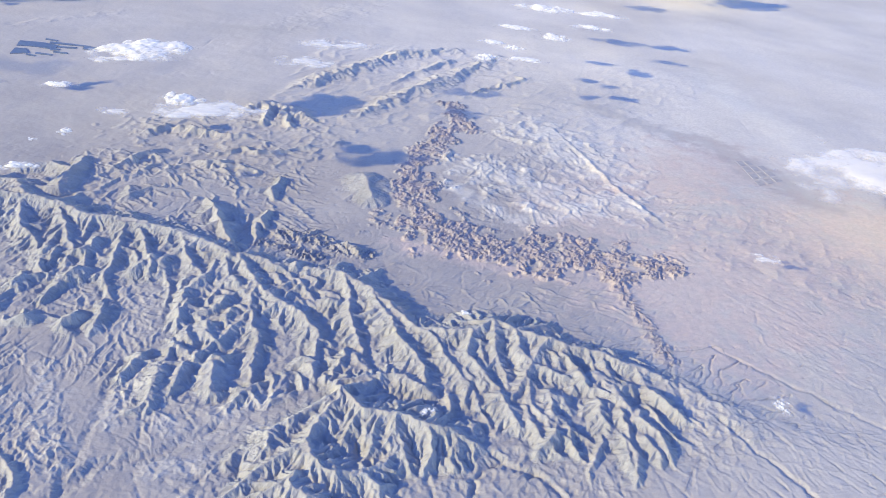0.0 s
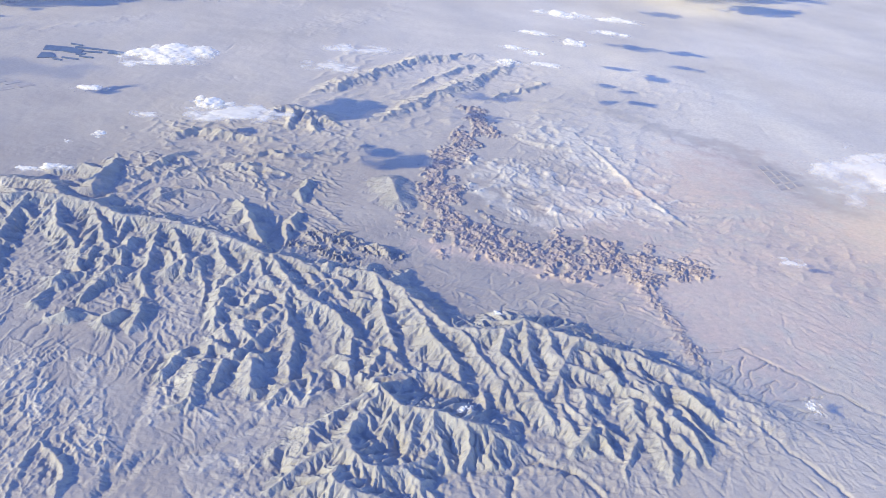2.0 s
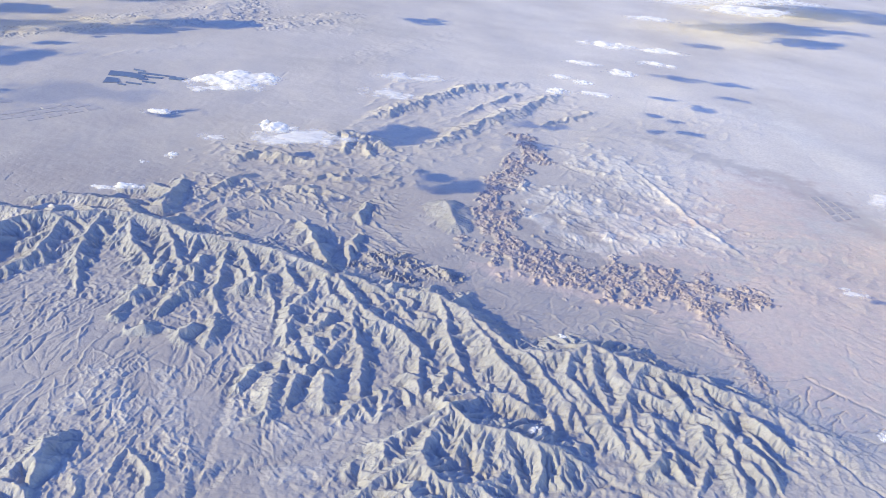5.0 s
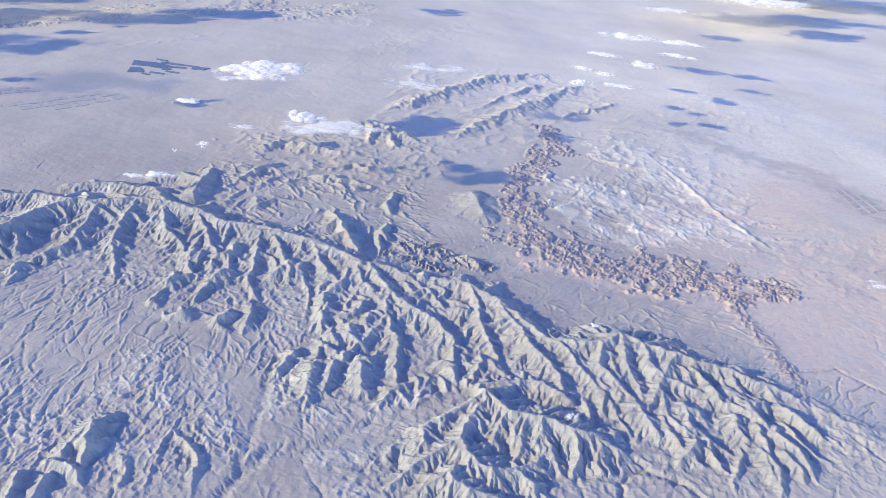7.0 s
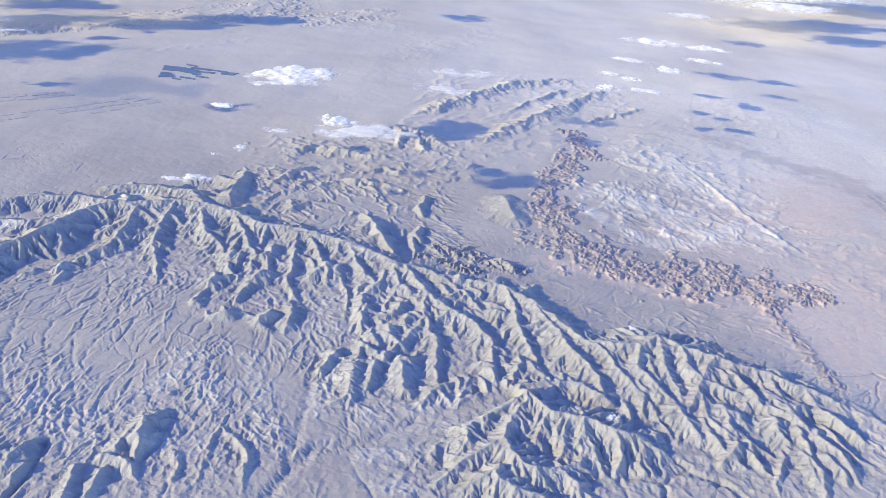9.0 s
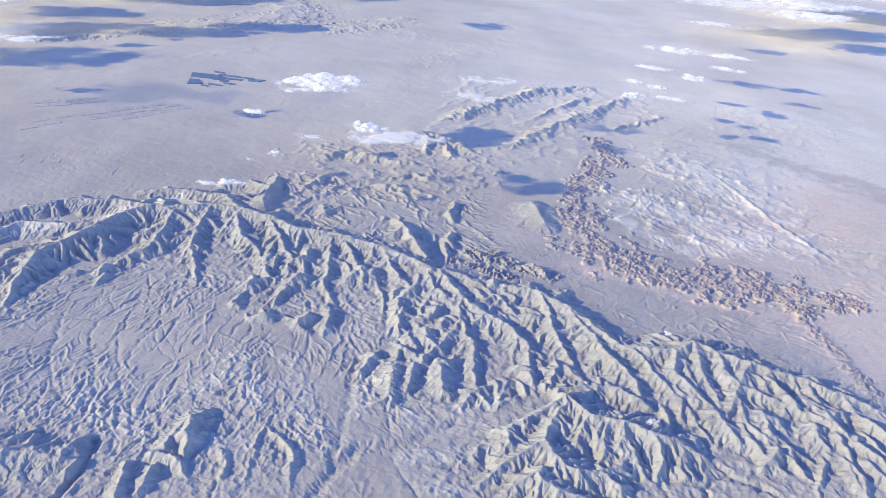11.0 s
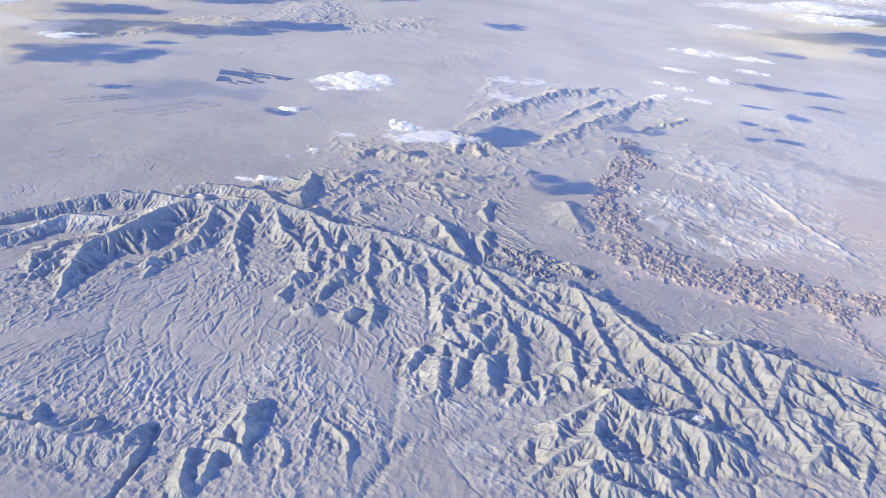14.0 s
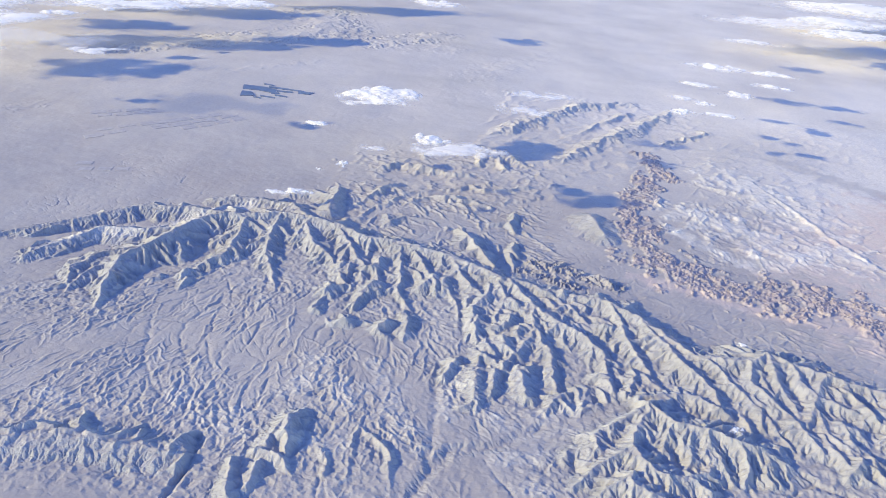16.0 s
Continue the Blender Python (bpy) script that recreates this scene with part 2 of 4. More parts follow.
ridge("near", 0.63, (-0.119, 0.818, 0.027), (-0.086, 0.799, 0.020), (-0.063, 0.775, 0.007))
ridge("near", 0.63, (-0.237, 0.995, 0.037), (-0.201, 1.045, 0.027), (-0.147, 1.073, 0.027), (-0.089, 1.087, 0.026), (-0.024, 1.051, 0.027))
ridge("near", 0.63, (-0.100, 1.200, 0.037), (-0.036, 1.121, 0.027), (-0.019, 1.054, 0.023))
ridge("butte", 0.56, (-0.916, 0.704, 0.009), (-0.934, 0.753, 0.022), (-0.942, 0.799, 0.022), (-0.925, 0.836, 0.009))
ridge("butte", 0.45, (-0.963, 0.715, 0.012), (-0.960, 0.765, 0.016), (-0.943, 0.799, 0.019))
ridge("butte", 0.60, (-0.877, 0.648, 0.001), (-0.907, 0.682, 0.012), (-0.942, 0.695, 0.015), (-0.972, 0.696, 0.013))
ridge("butte", 0.60, (-0.973, 0.578, 0.015), (-0.992, 0.614, 0.016), (-1.011, 0.663, 0.010))
ridge("butte", 0.60, (-0.951, 0.612, 0.012), (-0.959, 0.660, 0.013))
ridge("butte", 0.60, (-0.693, 0.672, 0.004), (-0.708, 0.718, 0.012), (-0.717, 0.763, 0.010), (-0.792, 0.812, 0.006))
ridge("butte", 0.60, (-0.783, 0.670, 0.006), (-0.789, 0.745, 0.007), (-0.802, 0.815, 0.006))
ridge("butte", 0.60, (-0.657, 0.696, 0.004), (-0.663, 0.730, 0.009), (-0.654, 0.746, 0.006))
ridge("butte", 0.60, (-0.824, 0.660, 0.006), (-0.833, 0.702, 0.009), (-0.860, 0.728, 0.006))
ridge("cliff", 0.64, (-1.511, 0.600, 0.019), (-1.455, 0.623, 0.020), (-1.427, 0.649, 0.019), (-1.380, 0.653, 0.017))
ridge("cliff", 0.64, (-1.366, 0.636, 0.022), (-1.338, 0.648, 0.022), (-1.346, 0.684, 0.016), (-1.360, 0.714, 0.006))
ridge("cliff", 0.64, (-1.310, 0.644, 0.022), (-1.266, 0.651, 0.020), (-1.241, 0.677, 0.017), (-1.230, 0.708, 0.008))
ridge("cliff", 0.64, (-1.243, 0.643, 0.019), (-1.212, 0.662, 0.017), (-1.220, 0.696, 0.009))
ridge("cliff", 0.64, (-1.186, 0.650, 0.017), (-1.171, 0.684, 0.009))
ridge("cliff", 0.64, (-1.131, 0.648, 0.017), (-1.140, 0.669, 0.019), (-1.125, 0.702, 0.012), (-1.119, 0.722, 0.005))
ridge("cliff", 0.64, (-1.104, 0.620, 0.012), (-1.098, 0.654, 0.011), (-1.090, 0.675, 0.005))
ridge("cliff", 0.28, (-1.499, 0.586, 0.016), (-1.361, 0.629, 0.017), (-1.249, 0.643, 0.016), (-1.133, 0.650, 0.014))
ridge("mesa", 0.83, (-0.754, 1.807, 0.019), (-0.711, 1.754, 0.030), (-0.668, 1.670, 0.031), (-0.626, 1.594, 0.028), (-0.594, 1.561, 0.019))
ridge("mesa", 0.38, (-0.710, 1.741, 0.028), (-0.731, 1.707, 0.019), (-0.759, 1.676, 0.007))
ridge("mesa", 0.38, (-0.666, 1.651, 0.028), (-0.688, 1.634, 0.019), (-0.712, 1.616, 0.009))
ridge("hill", 0.64, (-0.537, 1.681, 0.014), (-0.561, 1.720, 0.020), (-0.555, 1.777, 0.014))
ridge("hill", 0.64, (-0.537, 1.594, 0.007), (-0.559, 1.641, 0.016), (-0.564, 1.689, 0.017))
ridge("hill", 0.64, (-0.564, 1.871, 0.007), (-0.584, 1.913, 0.016), (-0.574, 2.017, 0.014))
ridge("hill", 0.40, (-0.657, 1.912, 0.009), (-0.591, 1.938, 0.013))
ridge("knob", 0.32, (-0.307, 2.066, 0.024), (-0.283, 1.991, 0.025), (-0.258, 1.922, 0.021), (-0.239, 1.890, 0.008))
ridge("knob", 0.19, (-0.294, 2.011, 0.021), (-0.322, 1.955, 0.008), (-0.347, 1.913, 0.002))
ridge("fork", 0.45, (-1.278, 1.787, 0.018), (-1.203, 1.783, 0.027), (-1.225, 1.903, 0.027), (-1.248, 2.033, 0.018))
ridge("fork", 0.45, (-1.225, 1.903, 0.027), (-1.319, 1.957, 0.024), (-1.398, 1.931, 0.018))
ridge("fork", 0.41, (-1.010, 1.852, 0.012), (-0.985, 1.786, 0.018), (-1.000, 1.767, 0.012))
ridge("fork", 0.38, (-0.985, 1.786, 0.018), (-0.948, 1.865, 0.012), (-0.837, 1.856, 0.007))
ridge("red", 0.64, (-0.310, 1.614, 0.011), (-0.292, 1.617, 0.018), (-0.262, 1.595, 0.020), (-0.245, 1.566, 0.009))
ridge("red", 0.64, (-0.391, 1.692, 0.007), (-0.426, 1.625, 0.011), (-0.467, 1.665, 0.007))
ridge("far", 0.15, (-0.796, 2.919, 0.004), (-0.729, 3.017, 0.011), (-0.656, 3.108, 0.014), (-0.583, 3.227, 0.013), (-0.499, 3.403, 0.013), (-0.376, 3.599, 0.014), (-0.203, 3.735, 0.011), (0.013, 3.898, 0.010))
ridge("far", 0.15, (-0.470, 2.619, 0.004), (-0.406, 2.701, 0.010), (-0.351, 2.829, 0.011), (-0.298, 2.919, 0.011), (-0.186, 3.112, 0.013), (-0.087, 3.286, 0.013), (0.050, 3.517, 0.010), (0.189, 3.765, 0.008))
ridge("far", 0.15, (-0.347, 3.112, 0.004), (-0.281, 3.254, 0.008), (-0.182, 3.430, 0.008), (-0.072, 3.597, 0.007))
ridge("far", 0.35, (0.043, 3.065, 0.004), (0.136, 3.198, 0.008), (0.298, 3.406, 0.007))
ridge("far", 0.40, (-0.882, 2.576, 0.007), (-0.817, 2.676, 0.014), (-0.731, 2.669, 0.017), (-0.658, 2.608, 0.015), (-0.590, 2.530, 0.007))
ridge("far", 0.40, (-0.817, 2.676, 0.014), (-0.760, 2.557, 0.013), (-0.769, 2.465, 0.006))
ridge("far", 0.40, (-0.731, 2.669, 0.017), (-0.675, 2.536, 0.011), (-0.681, 2.428, 0.004))
ridge("far", 0.35, (-1.163, 2.294, 0.006), (-1.117, 2.365, 0.011), (-1.030, 2.362, 0.011), (-0.931, 2.355, 0.010), (-0.808, 2.340, 0.008))
ridge("far", 0.35, (-1.146, 1.882, 0.004), (-1.124, 2.011, 0.008), (-1.091, 2.087, 0.010), (-1.038, 2.172, 0.007))
ridge("far", 0.35, (-0.954, 2.011, 0.004), (-0.885, 2.086, 0.008), (-0.787, 2.083, 0.008), (-0.678, 2.042, 0.006))
ridge("far", 0.35, (-0.876, 2.169, 0.006), (-0.773, 2.227, 0.008), (-0.629, 2.227, 0.008), (-0.554, 2.305, 0.006))


def along(x, y, crest):
    """The distance of each place from the line, and the crest's height at the nearest point."""
    best, high = np.full(x.shape, 9.0), np.zeros(x.shape)
    for (ax, ay, az), (bx, by, bz) in zip(crest, crest[1:]):
        dx, dy = bx - ax, by - ay
        t = np.clip(((x - ax) * dx + (y - ay) * dy) / (dx * dx + dy * dy + 1e-12), 0, 1)
        d = np.hypot(x - ax - t * dx, y - ay - t * dy)
        near = d < best
        best, high = np.where(near, d, best), np.where(near, az + t * (bz - az), high)
    return best, high


def tents(x, y, groups, reach=0.22):
    out = np.full(x.shape, -1.0)
    for group in groups:
        for slope, crest in RIDGES[group]:
            xs, ys = [c[0] for c in crest], [c[1] for c in crest]
            box = (x > min(xs) - reach) & (x < max(xs) + reach) & (y > min(ys) - reach) & (y < max(ys) + reach)
            if box.any():
                d, z = along(x[box], y[box], crest)
                out[box] = np.maximum(out[box], z - slope * d)
    return out


CELL = 0.007
X0, X1, Y0, Y1 = -2.3, 1.35, 0.45, 2.2


def grid(cell):
    return np.meshgrid(np.arange(X0, X1, cell), np.arange(Y0, Y1, cell))


def reach_of(x, y, groups):
    """The distance from the nearest crest of these groups."""
    out = np.full(x.shape, 9.0)
    for group in groups:
        for _, crest in RIDGES[group]:
            out = np.minimum(out, along(x, y, crest)[0])
    return out


GULLIES = [
    (0.003, 0.004, ((0.591, 1.041, 0), (0.616, 1.008, 0), (0.647, 0.964, 0), (0.682, 0.924, 0), (0.728, 0.866, 0))),
    (0.0045, 0.005, ((0.114, 0.910, 0), (0.138, 0.885, 0), (0.180, 0.872, 0), (0.221, 0.851, 0), (0.248, 0.814, 0))),
    (0.005, 0.004, ((0.080, 0.795, 0), (0.080, 0.845, 0), (0.095, 0.871, 0), (0.127, 0.888, 0))),
    (0.007, 0.005, ((-1.109, 0.714, 0), (-1.091, 0.670, 0), (-1.086, 0.618, 0), (-1.093, 0.580, 0), (-1.091, 0.540, 0))),
    (0.004, 0.01, ((-0.416, 0.913, 0), (-0.506, 0.838, 0), (-0.595, 0.798, 0), (-0.627, 0.727, 0), (-0.654, 0.648, 0))),
    (0.002, 0.010, ((-0.681, 1.089, 0), (-0.663, 0.963, 0), (-0.647, 0.853, 0), (-0.630, 0.741, 0))),
    (0.0015, 0.004, ((-1.313, 1.007, 0), (-1.243, 0.910, 0), (-1.157, 0.791, 0), (-1.109, 0.714, 0))),
    (0.0015, 0.004, ((-1.431, 1.078, 0), (-1.346, 0.903, 0), (-1.250, 0.804, 0), (-1.131, 0.743, 0))),
    (0.0015, 0.004, ((-1.254, 1.024, 0), (-1.178, 0.906, 0), (-1.111, 0.803, 0), (-1.061, 0.694, 0))),
    (0.0018, 0.004, ((0.660, 1.309, 0), (0.677, 1.284, 0), (0.732, 1.246, 0), (0.802, 1.188, 0), (0.844, 1.166, 0), (0.872, 1.131, 0), (0.961, 1.078, 0))),
    (0.003, 0.004, ((-0.011, 0.861, 0), (0.002, 0.824, 0), (0.015, 0.788, 0))),
]


def base_level(x, y):
    """The plains: fans that rise to the range, a valley floor, the wide desert beyond."""
    near = np.minimum(along(x, y, RIDGES["main"][0][1])[0], along(x, y, RIDGES["main"][1][1])[0])
    z = 0.025 * np.exp(-near / (0.10 + 0.13 * south_of(x, y))) + 0.006 * fbm(x, y, 0.6, 3, 0.5, 40)
    return z


FLATS = ((-0.246, 1.016, -0.373, 0.900, 0.051), (-0.373, 0.900, -0.505, 0.803, 0.076), (-0.505, 0.803, -0.654, 0.708, 0.085), (-0.705, 0.974, -0.578, 0.775, 0.060), (-0.849, 1.005, -0.661, 0.951, 0.051))


def south_of(x, y):
    """How far a place lies on the near side of the main crest, 0 to 1."""
    return smooth(0.05, -0.05, y - np.interp(x, (-2.3, -1.6, -1.3, -0.9, -0.6, -0.2, 0.1, 0.65, 1.4), (1.15, 1.15, 1.62, 1.66, 1.56, 1.38, 1.24, 1.05, 1.0)))


def branches(crest, step, fall, slope, rng, low=0.006):
    """Side spurs that leave a crest by turns to either hand and run down to the foot."""
    out, side = [], rng.choice((-1, 1))
    pts = np.array(crest)
    runs = np.hypot(*np.diff(pts[:, :2], axis=0).T)
    at, total = step * rng.uniform(0.3, 0.9), runs.sum()
    while at < total:
        k = min(int(np.searchsorted(np.cumsum(runs), at)), len(runs) - 1)
        t = (at - runs[:k].sum()) / runs[k]
        x, y, z = pts[k] + t * (pts[k + 1] - pts[k])
        way = (pts[k + 1] - pts[k])[:2] * (1 if pts[k + 1][2] <= pts[k][2] else -1)
        turn = math.atan2(way[1], way[0]) + side * radians(rng.uniform(36, 88))
        long = (z - low) / fall * rng.uniform(0.5, 1.0)
        if long > 0.014:
            line = [(x, y, z - 0.0004)]
            for part in (0.35, 0.35, 0.3):
                turn += rng.uniform(-0.45, 0.45)
                x, y, z = x + part * long * math.cos(turn), y + part * long * math.sin(turn), z - part * long * fall * rng.uniform(0.7, 1.25)
                line.append((x, y, max(z, 0.0)))
            out.append((slope * rng.uniform(0.9, 1.15), tuple(line)))
        side = -side if rng.random() < 0.85 else side
        at += step * rng.uniform(0.5, 1.6)
    return out


def grow_spurs():
    """Spurs on the crests, lesser spurs on those, and short ribs on all of them."""
    rng = np.random.default_rng(11)
    first, second, ribs = [], [], []
    for group, step, fall in (("main", 0.058, 0.23), ("near", 0.050, 0.40)):
        for _, crest in RIDGES[group]:
            first += branches(crest, step, fall, 0.54, rng)
    for _, crest in first:
        second += branches(crest, 0.026, 0.31, 0.62, rng)
    for _, crest in RIDGES["main"] + RIDGES["near"] + RIDGES["spine"] + first + second:
        ribs += branches(crest, 0.0125, 0.36, 0.78, rng)
    return first + second + ribs


def flow_lines(box, head, count, long, high, seed):
    """Short wandering lines that run away from a fan's head: ribs and runnels of the wash. They come in swarms."""
    rng = np.random.default_rng(seed)
    spots = np.stack([rng.uniform(box[0], box[1], 4 * count), rng.uniform(box[2], box[3], 4 * count)], -1)
    spots = spots[fbm(spots[:, 0], spots[:, 1], 0.16, 3, 0.6, seed) > rng.normal(0.0, 0.12, len(spots))][:count]
    out = []
    for x, y in spots:
        turn = math.atan2(y - head[1], x - head[0]) + rng.normal(0, 0.32)
        run, top = long * rng.uniform(0.5, 1.6), high * rng.uniform(0.4, 1.3)
        line = [(x, y, 0.3 * top)]
        for lift in (1.0, 0.9, 0.6, 0.0):
            turn += rng.normal(0, 0.28)
            x, y = x + run / 4 * math.cos(turn), y + run / 4 * math.sin(turn)
            line.append((x, y, lift * top))
        out.append((rng.uniform(0.45, 0.75), tuple(line)))
    return out


def flank_hills():
    """Short ridges with ribs of their own that fill the flanks between the long spurs."""
    rng = np.random.default_rng(19)
    lines = []
    for box, head, count in (((-1.05, -0.30, 1.00, 1.48), (-1.0, 2.3), 150), ((-0.35, 0.50, 0.98, 1.25), (-0.1, 1.9), 90), ((-1.95, -1.40, 1.25, 1.65), (-1.3, 2.2), 60)):
        lines += flow_lines(box, head, count, 0.10, 0.017, 400 + count)
    return lines + sum((branches(c, 0.017, 0.36, 0.75, rng, 0.0) for _, c in lines), [])


def low_hills():
    """The small broken hills between the range and the wash beyond it."""
    rng = np.random.default_rng(29)
    lines = flow_lines((-1.30, -0.42, 1.60, 2.14), (-2.1, 2.9), 330, 0.10, 0.0054, 451) + flow_lines((-0.30, 0.45, 1.30, 1.56), (-0.9, 1.9), 150, 0.06, 0.0034, 452)
    return lines + sum((branches(c, 0.016, 0.26, 0.60, rng, 0.0) for _, c in lines), [])


FANS = (((-1.75, -0.55, 0.72, 1.38), (-1.15, 1.85)), ((0.16, 1.10, 0.72, 1.08), (0.15, 1.55)), ((0.75, 1.30, 1.00, 1.75), (0.2, 2.2)), ((-0.25, 0.55, 1.22, 1.62), (-0.4, 1.0)))


def fan_relief(x, y):
    z = np.zeros(x.shape)
    for k, (box, head) in enumerate(FANS):
        size = (box[1] - box[0]) * (box[3] - box[2])
        thin = (1.0, 0.55, 0.5, 0.5)[k]
        ribs = flow_lines(box, head, int(1700 * size), 0.085, 0.0028 * thin, 300 + k)
        runs = flow_lines(box, head, int(420 * size), 0.17, 0.0022 * thin, 320 + k)
        z = z + tent_list(x, y, ribs, np.zeros(x.shape)) - tent_list(x, y, runs, np.zeros(x.shape))
    return z


def tent_list(x, y, lines, out, cell=None, x0=X0, y0=Y0):
    """Raises the regular map to the tents over these crest lines."""
    cell = cell or FINE
    for slope, crest in lines:
        for a, b in zip(crest, crest[1:]):
            far = max(a[2], b[2], 0.004) / slope + 0.01
            i0, i1 = (int((v - x0) / cell) for v in (min(a[0], b[0]) - far, max(a[0], b[0]) + far))
            j0, j1 = (int((v - y0) / cell) for v in (min(a[1], b[1]) - far, max(a[1], b[1]) + far))
            cut = (slice(max(j0, 0), max(j1 + 2, 0)), slice(max(i0, 0), max(i1 + 2, 0)))
            if x[cut].size:
                d, z = along(x[cut], y[cut], (a, b))
                out[cut] = np.maximum(out[cut], z - slope * d)
    return out


FINE = 0.0023


def coarse_fields():
    """Broad fields that need no fine map: the plain's level, roughness by the crests, feet of hills, flat floors."""
    x, y = grid(CELL)
    wide = 0.05 + 0.12 * south_of(x, y)
    rough = np.clip((wide - reach_of(x, y, ["main", "near", "spine"])) / (wide - 0.03), 0, 1)
    rough = rough * rough * (3 - 2 * rough)
    level = np.maximum.reduce([smooth(c[4], 0.25 * c[4], along(x, y, ((*c[:2], 0), (*c[2:4], 0)))[0]) for c in FLATS])
    foot = smooth(0.16, 0.05, reach_of(x, y, ["butte", "cliff"])) + 0.4 * smooth(0.25, 0.1, reach_of(x, y, ["near"]))
    return base_level(x, y), rough, level, np.clip(foot, 0, 1)


def design(x, y):
    wx = x + 0.006 * fbm(x, y, 0.08, 2, 0.5, 1) + 0.004 * fbm(x, y, 0.025, 2, 0.5, 5)
    wy = y + 0.006 * fbm(x, y, 0.08, 2, 0.5, 2) + 0.004 * fbm(x, y, 0.025, 2, 0.5, 6)
    base, rough, level, foot = (sample(f, wx, wy, CELL) for f in COARSE)
    big = tent_list(wx, wy, RIDGES["main"] + RIDGES["near"] + RIDGES["spine"] + grow_spurs(), np.full(x.shape, -1.0))
    rest = tent_list(wx, wy, sum((RIDGES[k] for k in ("butte", "cliff", "hill", "knob", "fork", "red", "mesa")), []), np.full(x.shape, -1.0))
    hills = tent_list(wx, wy, flank_hills(), np.zeros(x.shape)) * smooth(0.0, 0.25, rough)
    hills = np.maximum(hills, tent_list(wx, wy, low_hills(), np.zeros(x.shape)))
    z = np.maximum.reduce([base + hills, big + 0.4 * base, rest + 0.6 * base])
    z = z + rough * 0.0015 * fold(wx, wy, 0.03, 3, 0.55, 14)
    z = z + (base - z) * 0.85 * level
    z = z + (1 - level) * foot * 0.0016 * fold(wx, wy, 0.04, 4, 0.55, 18)
    z = z + (0.0004 + 0.0008 * np.clip(rough + foot, 0, 1)) * fbm(x, y, 0.03, 4, 0.65, 12)
    for deep, wide, way in GULLIES:
        z = z - deep * np.exp(-((along(wx, wy, way)[0] / wide) ** 2))
    return z


def erode(z, target, rounds, strength, hold, talus, cell):
    """Running water cuts gullies into the land: each cell drains to its lowest neighbour, and the more water passes the more it cuts."""
    ny, nx = z.shape
    n = ny * nx
    idx = np.arange(n).reshape(ny, nx)
    steps = [(dy, dx, cell * math.hypot(dx, dy)) for dy in (-1, 0, 1) for dx in (-1, 0, 1) if dx or dy]
    rng = np.random.default_rng(3)
    for k in range(rounds):
        best, rec, length = np.zeros((ny, nx)), np.full((ny, nx), n), np.full((ny, nx), cell)
        pad = np.pad(z, 1, constant_values=9.0)
        for dy, dx, far in steps:
            fall = (z - pad[1 + dy : 1 + dy + ny, 1 + dx : 1 + dx + nx]) / far
            fall *= 1 + 0.15 * rng.random((ny, 1)) * rng.random((1, nx))
            better = fall > best
            np.copyto(best, fall, where=better)
            np.copyto(rec, idx + dy * nx + dx, where=better)
            length[better] = far
        rec = np.r_[rec.ravel(), n]
        area, jump = np.r_[np.full(n, cell * cell), 0.0], rec.copy()
        for _ in range(10):
            area = area + np.bincount(jump, weights=area, minlength=n + 1)
            area[n] = 0
            jump = jump[jump]
        flat = z.ravel() + hold * (target.ravel() - z.ravel())
        force = strength * area[:n] ** 0.45 / length.ravel()
        force[rec[:n] == n] = 0
        p, q, jump = np.r_[flat / (1 + force), 0.0], np.r_[force / (1 + force), 0.0], rec.copy()
        for _ in range(10):
            p, q, jump = p + q * p[jump], q * q[jump], jump[jump]
        z = np.minimum(p[:n], flat).reshape(ny, nx)
        pad = np.pad(z, 1, mode="edge")
        mean = (pad[:-2, 1:-1] + pad[2:, 1:-1] + pad[1:-1, :-2] + pad[1:-1, 2:]) / 4
        z = z + 0.004 * (mean - z)
        for dy, dx, far in steps:
            over = (z - pad[1 + dy : 1 + dy + ny, 1 + dx : 1 + dx + nx]) - talus * far
            z = z - 0.12 * np.maximum(over, 0)
    return z, area[:n].reshape(ny, nx)


def blur(z, r):
    for axis in (0, 1):
        for _ in range(2):
            c = np.cumsum(np.pad(z, [(r + 1, r) if k == axis else (0, 0) for k in (0, 1)], mode="edge"), axis=axis)
            z = (np.take(c, range(2 * r + 1, c.shape[axis]), axis) - np.take(c, range(0, c.shape[axis] - 2 * r - 1), axis)) / (2 * r + 1)
    return z


def sample(field, x, y, cell, x0=X0, y0=Y0):
    fx, fy = np.clip((x - x0) / cell, 0, field.shape[1] - 1.001), np.clip((y - y0) / cell, 0, field.shape[0] - 1.001)
    ix, iy = fx.astype(int), fy.astype(int)
    u, v = fx - ix, fy - iy
    return field[iy, ix] * (1 - u) * (1 - v) + field[iy, ix + 1] * u * (1 - v) + field[iy + 1, ix] * (1 - u) * v + field[iy + 1, ix + 1] * u * v


def capsule(x, y, wob, ax, ay, bx, by, wide):
    """1 along the line, 0 past its width, with a frayed rim."""
    out = np.zeros(x.shape)
    far = wide * 1.7
    box = (x > min(ax, bx) - far) & (x < max(ax, bx) + far) & (y > min(ay, by) - far) & (y < max(ay, by) + far)
    d, _ = along(x[box], y[box], ((ax, ay, 0), (bx, by, 0)))
    out[box] = smooth(wide, wide * 0.25, d + wide * 0.45 * wob[box])
    return out


